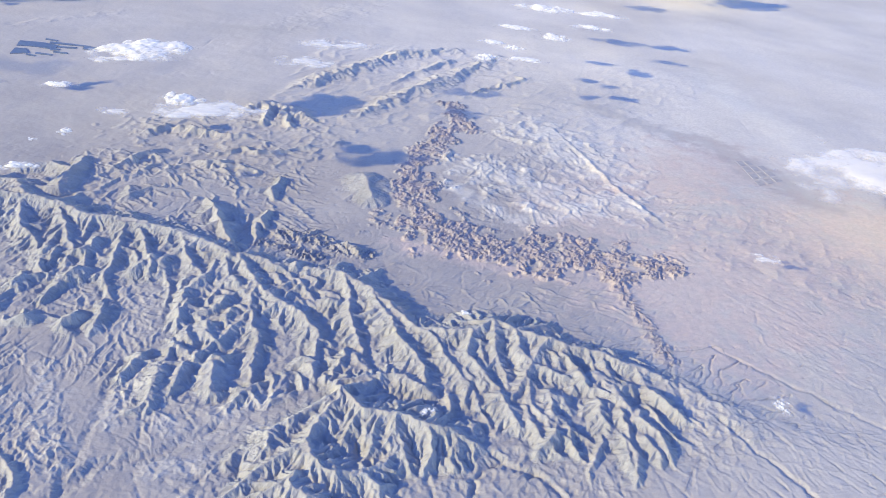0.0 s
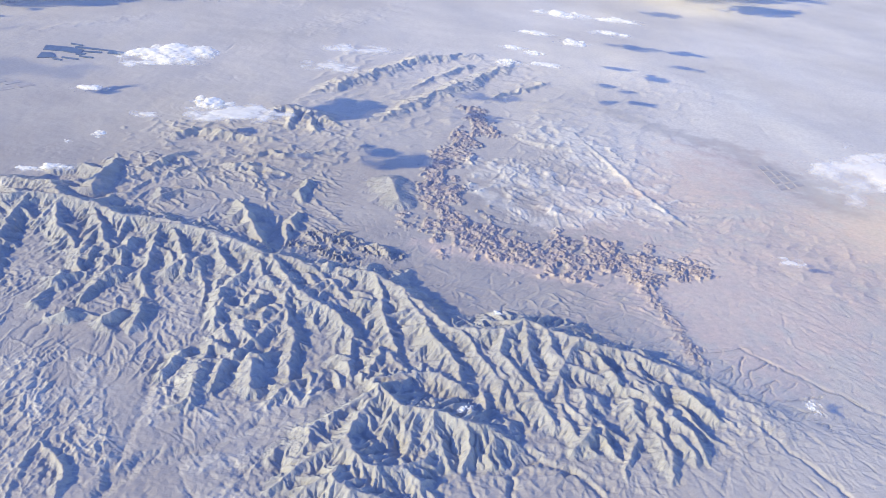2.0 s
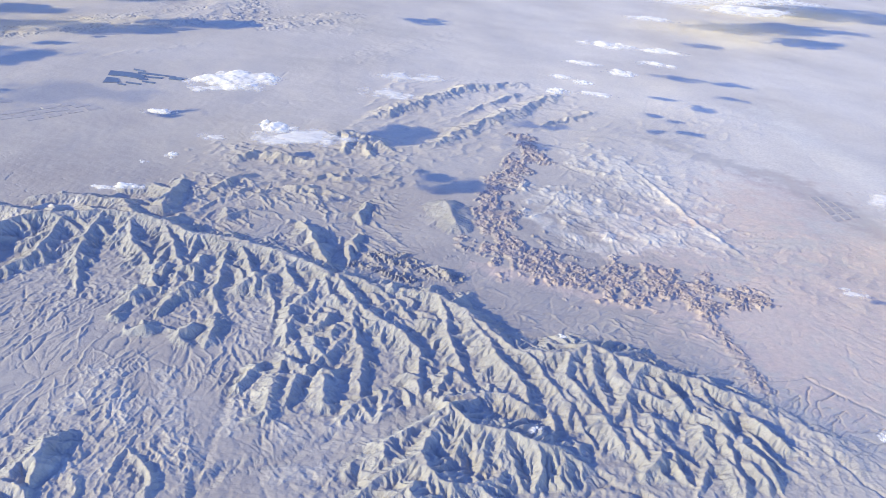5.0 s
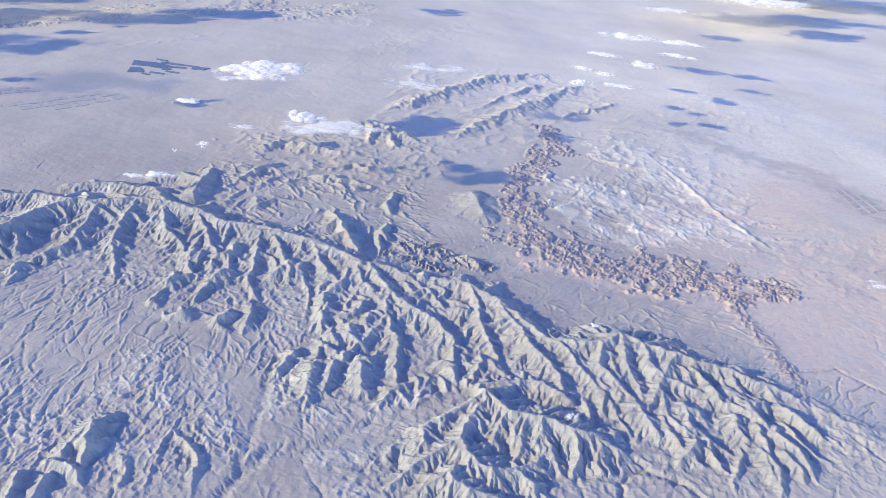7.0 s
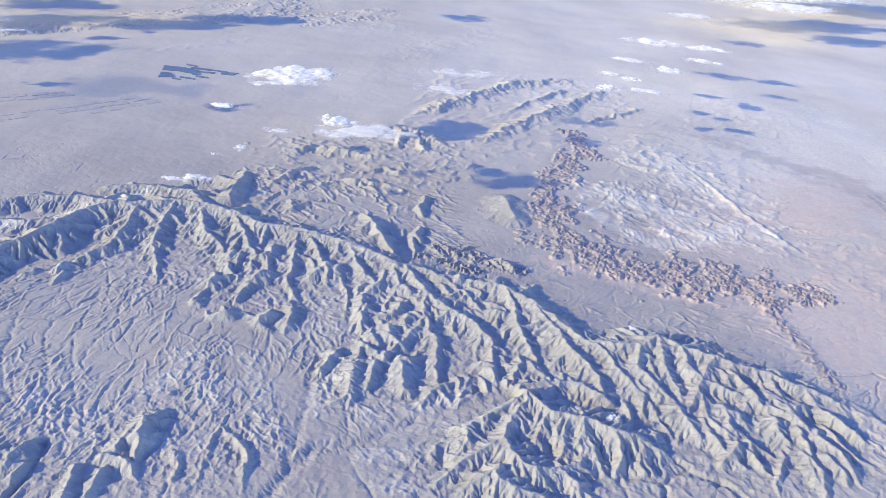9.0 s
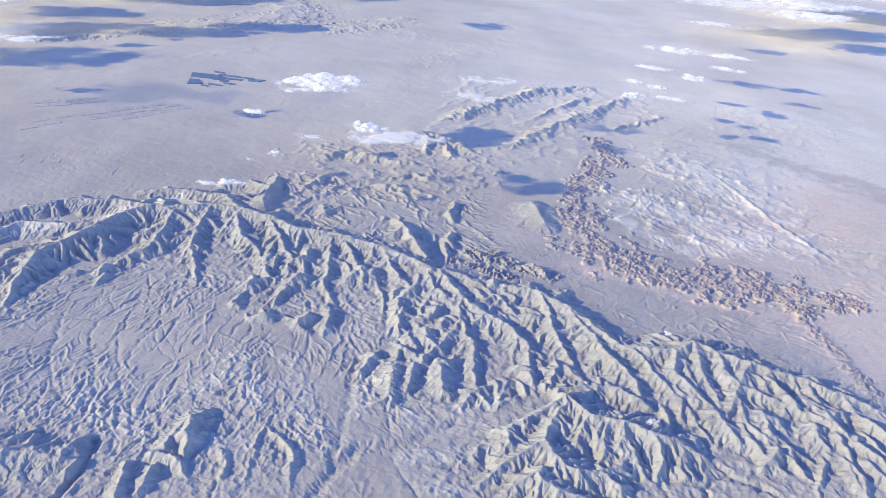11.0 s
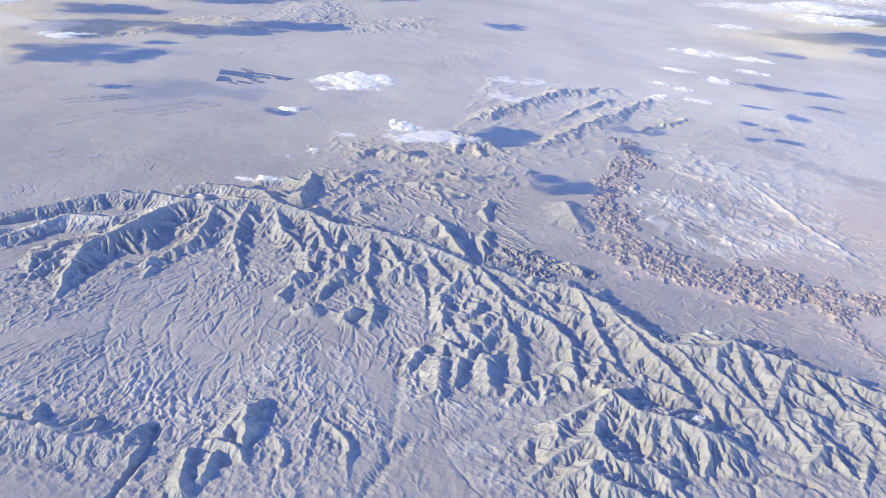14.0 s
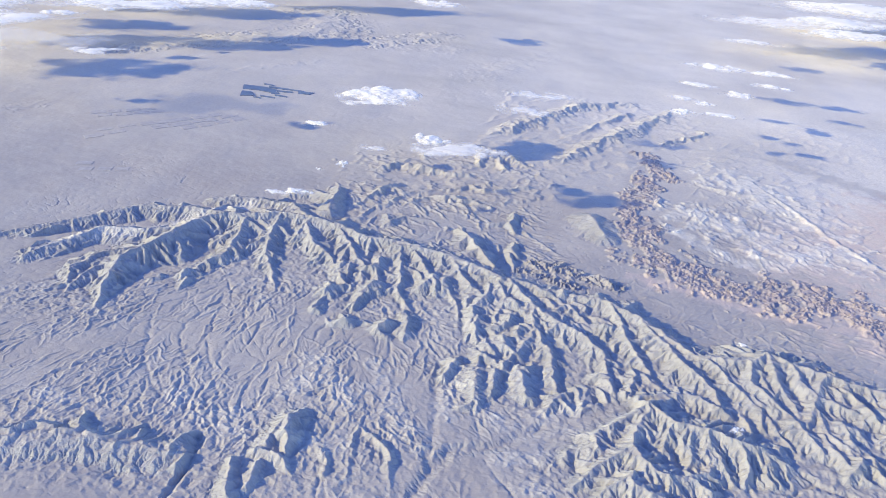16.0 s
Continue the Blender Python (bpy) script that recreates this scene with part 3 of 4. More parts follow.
LOBES = ((-1.485, 0.738, -1.384, 0.746, 0.025), (-1.356, 0.763, -1.273, 0.757, 0.02), (-1.218, 0.820, -1.108, 0.773, 0.035), (-1.084, 0.789, -1.027, 0.777, 0.04), (-0.990, 0.902, -0.928, 0.951, 0.045), (-0.787, 0.979, -0.826, 0.926, 0.04), (-0.787, 0.979, -0.675, 0.783, 0.04), (-0.918, 0.753, -0.830, 0.743, 0.035),
    (-0.515, 0.895, -0.352, 1.001, 0.03), (-0.452, 0.875, -0.341, 0.915, 0.025), (-0.493, 0.804, -0.396, 0.824, 0.03), (-0.622, 1.060, -0.627, 0.906, 0.04), (-0.820, 1.016, -0.718, 0.886, 0.045), (-0.960, 1.026, -0.853, 0.911, 0.045), (-0.463, 0.725, -0.40, 0.74, 0.03))


def pale_lobes(x, y):
    """Patches of pale broken clay at the foot of the fans."""
    wob = 1.8 * fbm(x, y, 0.06, 3, 0.65, 62)
    return np.maximum.reduce([capsule(x, y, wob, *c) for c in LOBES])


COARSE = coarse_fields()
GX, GY = grid(FINE)
ZF = design(GX, GY)
STEEP = smooth(0.04, 0.3, np.hypot(*np.gradient(blur(ZF, 4), FINE)))
ZF = ZF + fan_relief(GX + 0.004 * fbm(GX, GY, 0.03, 2, 0.5, 27), GY + 0.004 * fbm(GX, GY, 0.03, 2, 0.5, 28)) * (1 - 0.85 * STEEP) * (1 - 0.8 * sample(COARSE[2], GX, GY, CELL))
ZF = ZF + 0.0014 * np.clip(fold(GX, GY, 0.030, 3, 0.6, 29) + 0.2, 0, 2) * pale_lobes(GX, GY)
ZE, AREA = erode(ZF, ZF, 16, 0.019, 0.012, 1.2, FINE)
ZE = ZE - (0.0006 + 0.0030 * (1 - STEEP)) * smooth(3.0, 8.0, np.log(AREA / FINE**2))
ZE = ZE + 0.3 * (ZE - blur(ZE, 6)) * (0.4 + 0.6 * STEEP)


def inside(x, y):
    """1 within the eroded map, fading to 0 at its rim."""
    return smooth(0, 0.15, x - X0) * smooth(0, 0.15, X1 - x) * smooth(0, 0.1, Y1 - y)


PATCHES = {
    "belt": ((-0.144, 2.189, -0.094, 1.819, 0.085), (-0.093, 1.801, 0.090, 1.696, 0.130), (0.090, 1.713, 0.293, 1.645, 0.110), (0.309, 1.734, 0.578, 1.653, 0.095), (-0.053, 2.600, -0.144, 2.189, 0.075), (-0.042, 2.881, 0.039, 2.622, 0.065), (0.339, 1.690, 0.487, 1.594, 0.070)),
    "tail": ((0.466, 1.562, 0.498, 1.411, 0.030), (0.498, 1.411, 0.531, 1.239, 0.030),),
    "dome": ((0.088, 2.238, 0.302, 2.095, 0.156), (0.302, 2.095, 0.604, 2.046, 0.130), (0.323, 2.690, 0.531, 2.331, 0.182),),
    "pale": ((1.30, 3.80, 1.38, 3.20, 0.16), (1.38, 3.20, 1.48, 2.75, 0.15), (-0.008, 2.077, 0.179, 1.888, 0.050), (0.216, 1.894, 0.521, 2.002, 0.070), (0.576, 2.104, 0.677, 1.987, 0.020), (-1.907, 1.378, -1.765, 1.478, 0.070), (-1.765, 1.478, -1.605, 1.603, 0.060), (-1.563, 1.714, -1.468, 1.774, 0.035),),
    "bad": ((-1.162, 1.931, -0.956, 2.165, 0.140), (-1.163, 2.367, -0.775, 2.523, 0.140), (-0.779, 2.056, -0.554, 2.254, 0.112), (-0.818, 2.303, -0.590, 2.413, 0.140),),
    "far": ((-0.863, 2.669, -0.613, 2.562, 0.130), (-0.779, 3.004, -0.594, 3.287, 0.065), (-0.594, 3.287, -0.380, 3.639, 0.065), (-0.380, 3.639, 0.013, 3.923, 0.078), (-0.457, 2.654, -0.302, 2.952, 0.058), (-0.302, 2.952, -0.089, 3.338, 0.065), (-0.089, 3.338, 0.175, 3.792, 0.065), (0.030, 3.058, 0.284, 3.397, 0.078),),
    "range": ((-3.10, 4.25, -2.75, 4.60, 0.26), (-2.75, 4.60, -2.40, 5.20, 0.30), (-2.40, 5.20, -2.75, 6.00, 0.36), (-3.45, 3.75, -3.20, 4.0, 0.16), (-1.9, 4.9, -1.5, 5.4, 0.22)),
    "low": ((-2.345, 4.786, -1.412, 4.954, 0.264), (-2.846, 5.337, -2.311, 5.525, 0.360), (-2.450, 3.600, -2.090, 4.089, 0.060), (-3.022, 2.457, -2.936, 2.590, 0.072), (-1.032, 4.144, -0.639, 5.034, 0.180),),
    "rolling": ((-1.05, 2.10, -0.45, 2.65, 0.32), (-0.55, 2.75, 0.15, 3.75, 0.34), (0.15, 2.15, 0.60, 2.75, 0.30), (-0.30, 1.55, 0.35, 1.38, 0.10), (0.85, 1.9, 1.3, 1.6, 0.30), (0.55, 2.9, 0.9, 3.5, 0.35),),
    "crumbs": ((-0.469, 1.670, -0.362, 1.633, 0.050), (-0.322, 1.593, -0.225, 1.579, 0.040), (-0.513, 1.592, -0.359, 1.542, 0.040)),
    "dark": ((1.02, 2.75, 1.30, 2.20, 0.13), (0.60, 3.05, 0.95, 2.75, 0.10),),
    "redplain": ((0.70, 1.55, 1.30, 2.00, 0.45), (0.45, 2.0, 1.0, 2.5, 0.35), (0.410, 1.611, 0.913, 1.472, 0.220), (-0.156, 1.670, 0.247, 1.556, 0.060), (0.604, 1.427, 0.697, 1.262, 0.150),),
}


def masks(x, y):
    wob = fbm(x, y, 0.07, 4, 0.65, 61)
    out = {key: np.maximum.reduce([capsule(x, y, wob * (1.7 if key in ("belt", "dome", "bad") else 1.0), *c) for c in some]) for key, some in PATCHES.items()}
    out["belt"] = smooth(0.0, 0.2, out["belt"]) * smooth(0.0, 0.95, 1.15 * out["belt"] + 0.5 * fbm(x, y, 0.035, 3, 0.6, 64) - 0.05)
    return out


def middle_hills():
    """The low broken country beyond the range, cut by its own washes."""
    x, y = np.meshgrid(np.arange(-1.5, 1.45, MID_CELL), np.arange(1.5, 4.0, MID_CELL))
    m = masks(x, y)
    wx, wy = x + 0.02 * fbm(x, y, 0.1, 2, 0.5, 70), y + 0.02 * fbm(x, y, 0.1, 2, 0.5, 71)
    tilt = 0.006 * (y - x) + 0.006 * fbm(x, y, 0.6, 3, 0.5, 40)
    u, v = (wx * 0.71 - wy * 0.7), (wx * 0.7 + wy * 0.71)
    z = m["dome"] * (0.003 + 0.0010 * fold(u * 0.25, v, 0.022, 3, 0.55, 31))
    z = z + m["bad"] * (0.002 + 0.0025 * fold(u, v * 0.7, 0.13, 4, 0.5, 41))
    gentle = np.maximum(0.6 * m["rolling"], m["far"])
    z = z + gentle * 0.0028 * fold(u, v * 0.6, 0.10, 5, 0.52, 52)
    fx, fy = wx + 0.015 * fbm(x, y, 0.16, 3, 0.6, 57), wy + 0.015 * fbm(x, y, 0.16, 3, 0.6, 58)
    crest = np.maximum(tents(fx, fy, ["far"]), 0)
    z = z + crest + smooth(0, 0.008, crest) * 0.0022 * fold(wx, wy, 0.05, 4, 0.6, 51)
    rng = np.random.default_rng(23)
    ridges = sum((branches(c, 0.035, 0.13, 0.28, rng, 0.0) for _, c in RIDGES["far"]), [])
    z = z + tent_list(fx, fy, ridges, np.zeros(x.shape), MID_CELL, -1.5, 1.5) * 0.8
    hills = sum((flow_lines(box, (-2.2, 2.9), count, 0.14, 0.0050, 430 + count) for box, count in (((-1.25, -0.55, 1.88, 2.55), 110), ((-0.9, -0.4, 2.45, 2.8), 30))), [])
    rough = flow_lines((-0.85, 0.25, 2.55, 3.8), (-1.3, 1.9), 150, 0.22, 0.0040, 571)
    z = z + tent_list(wx, wy, [(0.12, c) for _, c in rough], np.zeros(x.shape), MID_CELL, -1.5, 1.5)
    hills += sum((branches(c, 0.03, 0.12, 0.40, rng, 0.0) for _, c in hills), [])
    z = z + tent_list(wx, wy, hills, np.zeros(x.shape), MID_CELL, -1.5, 1.5) * (0.25 + 0.75 * m["bad"])
    cut, _ = erode(z + tilt, z + tilt, 22, 0.020, 0.012, 0.9, MID_CELL)
    edge = smooth(0, 0.1, x + 1.5) * smooth(0, 0.1, 1.4 - x) * smooth(0, 0.1, y - 1.5) * smooth(0, 0.2, 3.95 - y)
    return edge * (cut - tilt + 0.25 * (cut - blur(cut, 4)))


STRATA_CELL, STRATA_BOX = 0.004, (0.0, 0.85, 1.82, 2.9)
FAULT = ((0.352, 2.792, 0.0), (0.480, 2.446, 0.006), (0.567, 2.184, 0.007), (0.668, 1.961, 0.005), (0.69, 1.92, 0.0))


def strata():
    """Edges of tilted rock layers on the pale dome, and the straight fault scarp beside it."""
    b = STRATA_BOX
    x, y = np.meshgrid(np.arange(b[0], b[1], STRATA_CELL), np.arange(b[2], b[3], STRATA_CELL))
    wx, wy = x + 0.008 * fbm(x, y, 0.05, 3, 0.5, 95), y + 0.008 * fbm(x, y, 0.05, 3, 0.5, 96)
    lines = flow_lines((0.08, 0.50, 1.95, 2.65), (-0.35, 4.2), 190, 0.15, 0.0030, 97) + flow_lines((0.35, 0.75, 1.86, 2.2), (-0.9, 2.9), 110, 0.09, 0.0024, 98)
    return tent_list(wx, wy, lines + [(0.35, FAULT)], np.zeros(x.shape), STRATA_CELL, b[0], b[2]) * smooth(0, 0.06, x - b[0]) * smooth(0, 0.06, b[1] - x - 0.01) * smooth(0, 0.06, y - b[2]) * smooth(0, 0.1, b[3] - y - 0.01)


STRATA = strata()
MID_CELL = 0.0048
MIDDLE = middle_hills()


def land(x, y):
    m = masks(x, y)
    w = inside(x, y)
    plain = 0.006 * fbm(x, y, 0.6, 3, 0.5, 40) + 0.0005 * fbm(x, y, 0.05, 3, 0.6, 44)
    z = w * sample(ZE, x, y, FINE) + (1 - w) * plain + sample(MIDDLE, x, y, MID_CELL, -1.5, 1.5) + sample(STRATA, x, y, STRATA_CELL, STRATA_BOX[0], STRATA_BOX[2])
    wx, wy = x + 0.02 * fbm(x, y, 0.1, 2, 0.5, 70), y + 0.02 * fbm(x, y, 0.1, 2, 0.5, 71)
    z = z + m["belt"] * (0.0018 + 0.0027 * fold(wx, wy, 0.0125, 2, 0.6, 21) + 0.0030 * fold(wx, wy, 0.045, 3, 0.5, 20))
    z = z + m["tail"] * (0.002 + 0.0022 * fold(wx, wy, 0.022, 2, 0.55, 23))
    z = z + m["crumbs"] * 0.010 * np.clip(fold(x, y, 0.022, 2, 0.5, 27) - 0.35, 0, 1)
    z = z + m["range"] * (0.004 + 0.0075 * fold(wx, wy, 0.50, 4, 0.42, 53)) + m["low"] * (0.001 + 0.0018 * fold(wx, wy, 0.16, 4, 0.45, 55))
    return z, m


def build_land():
    tan = np.linspace(-1.22, 0.95, 1480)
    ds, d = [], 0.97
    while d < 14.8:
        ds.append(d)
        d += 0.00113 * d**1.9
    dd, tt = np.meshgrid(np.array(ds), tan, indexing="ij")
    x, y = -0.25 + dd * tt, -0.5 + dd
    z, m = land(x, y)
    pos = np.stack([x, y, z], -1)
    du, dv = np.gradient(pos, axis=1), np.gradient(pos, axis=0)
    normal = np.cross(du, dv)
    normal /= np.linalg.norm(normal, axis=-1, keepdims=True)
    slope = np.sqrt(1 - normal[..., 2] ** 2) / normal[..., 2]
    flow = sample(np.log(AREA / FINE**2), x, y, FINE) * inside(x, y)
    attrs = {
        "rock": np.maximum(0.8 * sample(COARSE[1], x, y, CELL) * inside(x, y), smooth(0.12, 0.3, slope)) * np.maximum(0.35 + 0.65 * sample(STEEP, x, y, FINE) * inside(x, y), np.maximum.reduce([0.35 * (1 - inside(x, y))] + [k * m[key] for key, k in (("belt", 1), ("tail", 1), ("dome", 0.3), ("bad", 0.5), ("far", 0.45), ("crumbs", 1))])),
        "wash": smooth(2.5, 5.5, flow) * smooth(0.25, 0.1, slope),
        "red": 0.9 * m["redplain"],
        "crag": np.clip(m["belt"] + 0.8 * m["tail"], 0, 1),
        "pale": np.clip(0.55 * m["pale"] + 0.65 * m["dome"] + 0.22 * pale_lobes(x, y), 0, 1),
        # Paler with distance and to the right: haze painted in, besides pale flats.
        "haze_playa": np.clip(smooth(1.7, 3.6, y) + 0.5 * smooth(0.2, 0.7, x), 0, 1) * (0.8 + 0.25 * fbm(x, y, 0.7, 4, 0.5, 77)) * (0.5 + 0.5 * smooth(-1.9, 0.5, x)),
        "dark": np.clip(0.5 * m["dark"] + m["crumbs"] * smooth(0.2, 0.5, slope), 0, 1),
    }
    return pos, normal, attrs, m


def sheet(name, pos, normal, attrs, keep, mat):
    """One piece of the land: the faces whose flag is set."""
    nr, nc = pos.shape[:2]
    idx = np.arange(nr * nc).reshape(nr, nc)
    quads = np.stack([idx[:-1, :-1], idx[:-1, 1:], idx[1:, 1:], idx[1:, :-1]], -1)[keep].reshape(-1, 4)
    used, back = np.unique(quads, return_inverse=True)
    quads = back.reshape(-1, 4)
    me = bpy.data.meshes.new(name)
    me.vertices.add(len(used))
    me.vertices.foreach_set("co", (pos.reshape(-1, 3)[used] * H).ravel().astype(np.float32))
    me.loops.add(quads.size)
    me.loops.foreach_set("vertex_index", quads.ravel().astype(np.int32))
    me.polygons.add(len(quads))
    me.polygons.foreach_set("loop_start", np.arange(0, quads.size, 4, dtype=np.int32))
    me.update()
    me.validate()
    me.shade_smooth()
    me.normals_split_custom_set_from_vertices(normal.reshape(-1, 3)[used])
    for key, values in attrs.items():
        a = me.attributes.new(key, "FLOAT", "POINT")
        a.data.foreach_set("value", values.ravel()[used].astype(np.float32))
    me.materials.append(mat)
    return new(name, me)


POS, NORMAL, ATTRS, MASKS = build_land()

# ---- the wide desert round about, a little lower than the land in sight ----
def outer_ground():
    side = np.sinh(np.linspace(-3.2, 3.2, 160)) * 3.3
    x, y = np.meshgrid(side, side)
    z = -0.05 + 0.006 * fbm(x, y, 0.6, 3, 0.5, 40)
    idx = np.arange(x.size).reshape(x.shape)
    quads = np.stack([idx[:-1, :-1], idx[:-1, 1:], idx[1:, 1:], idx[1:, :-1]], -1).reshape(-1, 4)
    me = bpy.data.meshes.new("outer_ground")
    me.from_pydata((np.stack([x.ravel(), y.ravel(), z.ravel()], -1) * H).tolist(), [], quads.tolist())
    me.attributes.new("haze_playa", "FLOAT", "POINT").data.foreach_set("value", np.full(x.size, 0.4, np.float32))
    me.shade_smooth()
    me.materials.append(DESERT)
    return tagged(new("outer_ground", me), "pale grey-lilac desert reaching to the horizon", "ground", kind="structure")


outer_ground()

# ---- the land, piece by piece ----
MID = (POS[:-1, :-1] + POS[1:, 1:])[..., :2] / 2
OWNER = np.zeros(MID.shape[:2], int)
CX, CY = grid(CELL)
KINDS = [("ground", "pale grey-lilac desert plain with braided dry washes", "ground", "", None)]


def claim(flags, name, label="", category="", group="", parent=None):
    KINDS.append((name, label, category, group, parent))
    OWNER[flags & (OWNER == 0)] = len(KINDS) - 1


def whole(name, label, category, x, y, group=""):
    """An Empty at the foot of a thing that has several parts."""
    ob = new(name)
    ob.matrix_basis = pose(x * H, y * H, 0)
    return tagged(ob, label, category, group)


def spread(flags):
    """Flags on the coarse map, carried to the faces of the land."""
    fx, fy = (MID[..., 0] - X0) / CELL, (MID[..., 1] - Y0) / CELL
    ix, iy = np.clip(np.rint(fx).astype(int), 0, CX.shape[1] - 1), np.clip(np.rint(fy).astype(int), 0, CX.shape[0] - 1)
    return flags[iy, ix] & (fx > 0) & (fx < CX.shape[1] - 1) & (fy < CX.shape[0] - 1)


def joined(flags, seed):
    """The part of the flags that hangs together with the seed."""
    out = flags & seed
    for _ in range(60):
        grown = out.copy()
        grown[1:] |= out[:-1]
        grown[:-1] |= out[1:]
        grown[:, 1:] |= out[:, :-1]
        grown[:, :-1] |= out[:, 1:]
        grown &= flags
        if grown.sum() == out.sum():
            break
        out = grown
    return out


def claim_ridges(group, wide, name, label, category, many="", split=False):
    """One thing for each stretch of crests that touch; split: its crest and spurs are parts."""
    sets = []
    for _, crest in RIDGES[group]:
        hit = [s for s in sets if any(math.hypot(a[0] - b[0], a[1] - b[1]) < 0.05 for c in s for a in c for b in crest)]
        sets = [s for s in sets if s not in hit] + [sum(hit, []) + [crest]]
    wob = 0.3 * wide * fbm(CX, CY, 0.05, 2, 0.5, 91)
    for some in sets:
        ds = np.array([along(CX, CY, c)[0] for c in some])
        if not split or len(some) < 3:
            claim(spread(ds.min(0) + wob < wide), name, label, category, many)
            continue
        ob = whole(name, label, category, *np.mean([c[0][:2] for c in some], 0), many)
        first = ds.argmin(0)
        for k, crest in enumerate(some):
            claim(spread(joined((first == k) & (ds.min(0) + wob < wide), ds[k] < 0.008)), "crest" if len(crest) > 8 else "spur", parent=ob)


claim_ridges("butte", 0.024, "butte", "grey-buff rocky butte with a steep shaded flank", "butte", "buttes on the valley floor")
claim_ridges("cliff", 0.026, "escarpment", "buff rock escarpment with cliffs above gullied slopes", "cliff")
claim_ridges("mesa", 0.05, "mesa", "tilted grey mesa with a steep shadowed scarp", "mesa")
claim_ridges("hill", 0.03, "hill", "small serrated grey desert hill", "hill", "small hills beyond the range")
claim_ridges("knob", 0.06, "hill", "smooth bare hill with a sandy apron", "hill", "small hills beyond the range")
claim_ridges("fork", 0.05, "hill", "bare grey hill with deep side ravines", "hill", "small hills beyond the range")
claim_ridges("red", 0.018, "rock_outcrop", "dark reddish rock outcrop on the plain", "rock outcrop", "outcrops on the plain")
claim_ridges("near", 0.055, "mountain_ridge", "jagged grey mountain ridge with deep blue-shadowed ravines", "mountain", split=True)
claim_ridges("spine", 0.075, "mountain_ridge", "steep grey mountain ridge with one broad shadowed flank", "mountain")
claim_ridges("main", 0.075, "mountain_range", "long gullied grey mountain range with sharp crests", "mountain", split=True)
for key, name, part_name, label, category, many in (
    ("belt", "rock_ridge", "crag", "belt of rugged red sandstone crags", "rock ridge", ""),
    ("tail", "rock_ridge", "crag", "low broken line of pinkish red rocks", "rock ridge", ""),
    ("dome", "rock_dome", "slab", "pale layered slickrock dome with parallel strata", "rock dome", ""),
    ("bad", "badland_hill", "", "dissected grey badland hill", "hill", "badland hills"),
    ("far", "distant_ridge", "", "distant dark narrow mountain ridge", "mountain", "distant ridges"),
    ("range", "distant_mountain", "summit", "hazy blue-grey distant mountain massif", "mountain", ""),
    ("low", "distant_hill", "", "low hazy distant desert hill", "hill", "distant low hills")):
    ds = np.array([along(MID[..., 0], MID[..., 1], ((*c[:2], 0), (*c[2:4], 0)))[0] / c[4] for c in PATCHES[key]])
    first = np.where(ds.min(0) < 0.7, ds.argmin(0), -1)
    ob = whole(name, label, category, *PATCHES[key][0][:2], many) if part_name else None
    for k in range(len(PATCHES[key])):
        claim(first == k, part_name or name, "" if part_name else label, "" if part_name else category, "" if part_name else many, ob)
for number, (name, label, category, many, above) in enumerate(KINDS):
    if (OWNER == number).sum() > 3:
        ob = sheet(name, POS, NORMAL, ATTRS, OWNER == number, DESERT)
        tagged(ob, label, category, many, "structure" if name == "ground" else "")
        if above:
            ob.parent, ob.matrix_parent_inverse = above, above.matrix_basis.inverted()


# ---- man-made things on the plain ----
def plain_material(name, low, high, scale, rough=0.9):
    n = Nodes(name)
    n.put(n.bsdf.inputs["Base Color"], n.mix(n.span(n.noise(scale, 5), 0.3, 0.7), low, high))
    n.put(n.bsdf.inputs["Roughness"], rough)
    return n.mat


PANEL = plain_material("solar_panel", (0.05, 0.08, 0.14), (0.09, 0.13, 0.20), 0.3, 0.45)
CROP = plain_material("field_soil", (0.27, 0.255, 0.26), (0.40, 0.375, 0.365), 0.12)
TRACK = plain_material("road_dust", (0.30, 0.28, 0.27), (0.40, 0.37, 0.36), 0.4)


def ground_height(x, y):
    return float(land(np.array([[x]]), np.array([[y]]))[0][0, 0])


def slab(name, corners, high, mat, parent=None):
    """A flat four-cornered block, laid on the plain."""
    bm = bmesh.new()
    low = [bm.verts.new((x * H, y * H, ground_height(x, y) * H - 1.0)) for x, y in corners]
    top = [bm.verts.new((v.co.x, v.co.y, v.co.z + 1.0 + high)) for v in low]
    bm.faces.new(top), bm.faces.new(low[::-1])
    for k in range(4):
        bm.faces.new((low[k], low[(k + 1) % 4], top[(k + 1) % 4], top[k]))
    bmesh.ops.recalc_face_normals(bm, faces=bm.faces)
    me = bpy.data.meshes.new(name)
    bm.to_mesh(me)
    bm.free()
    me.materials.append(mat)
    ob = new(name, me)
    if parent:
        ob.parent, ob.matrix_parent_inverse = parent, parent.matrix_basis.inverted()
    return ob


def strips(start, way, long, count, rows, seed):
    """The corners of cultivated plots laid in rows beside a track, some left out."""
    rng, out = np.random.default_rng(seed), []
    for r in range(rows):
        for k in range(count):
            if rng.random() < 0.78:
                a = k * (long + 0.008) + 0.03 * r
                ex, wide = long * rng.uniform(0.7, 1.0), 0.05 * rng.uniform(0.6, 1.0)
                spots = ((a, 0.06 * r), (a + ex, 0.06 * r), (a + ex, 0.06 * r + wide), (a, 0.06 * r + wide))
                out.append([(start[0] + way[0] * u + way[1] * v, start[1] + way[1] * u - way[0] * v) for u, v in spots])
    return out


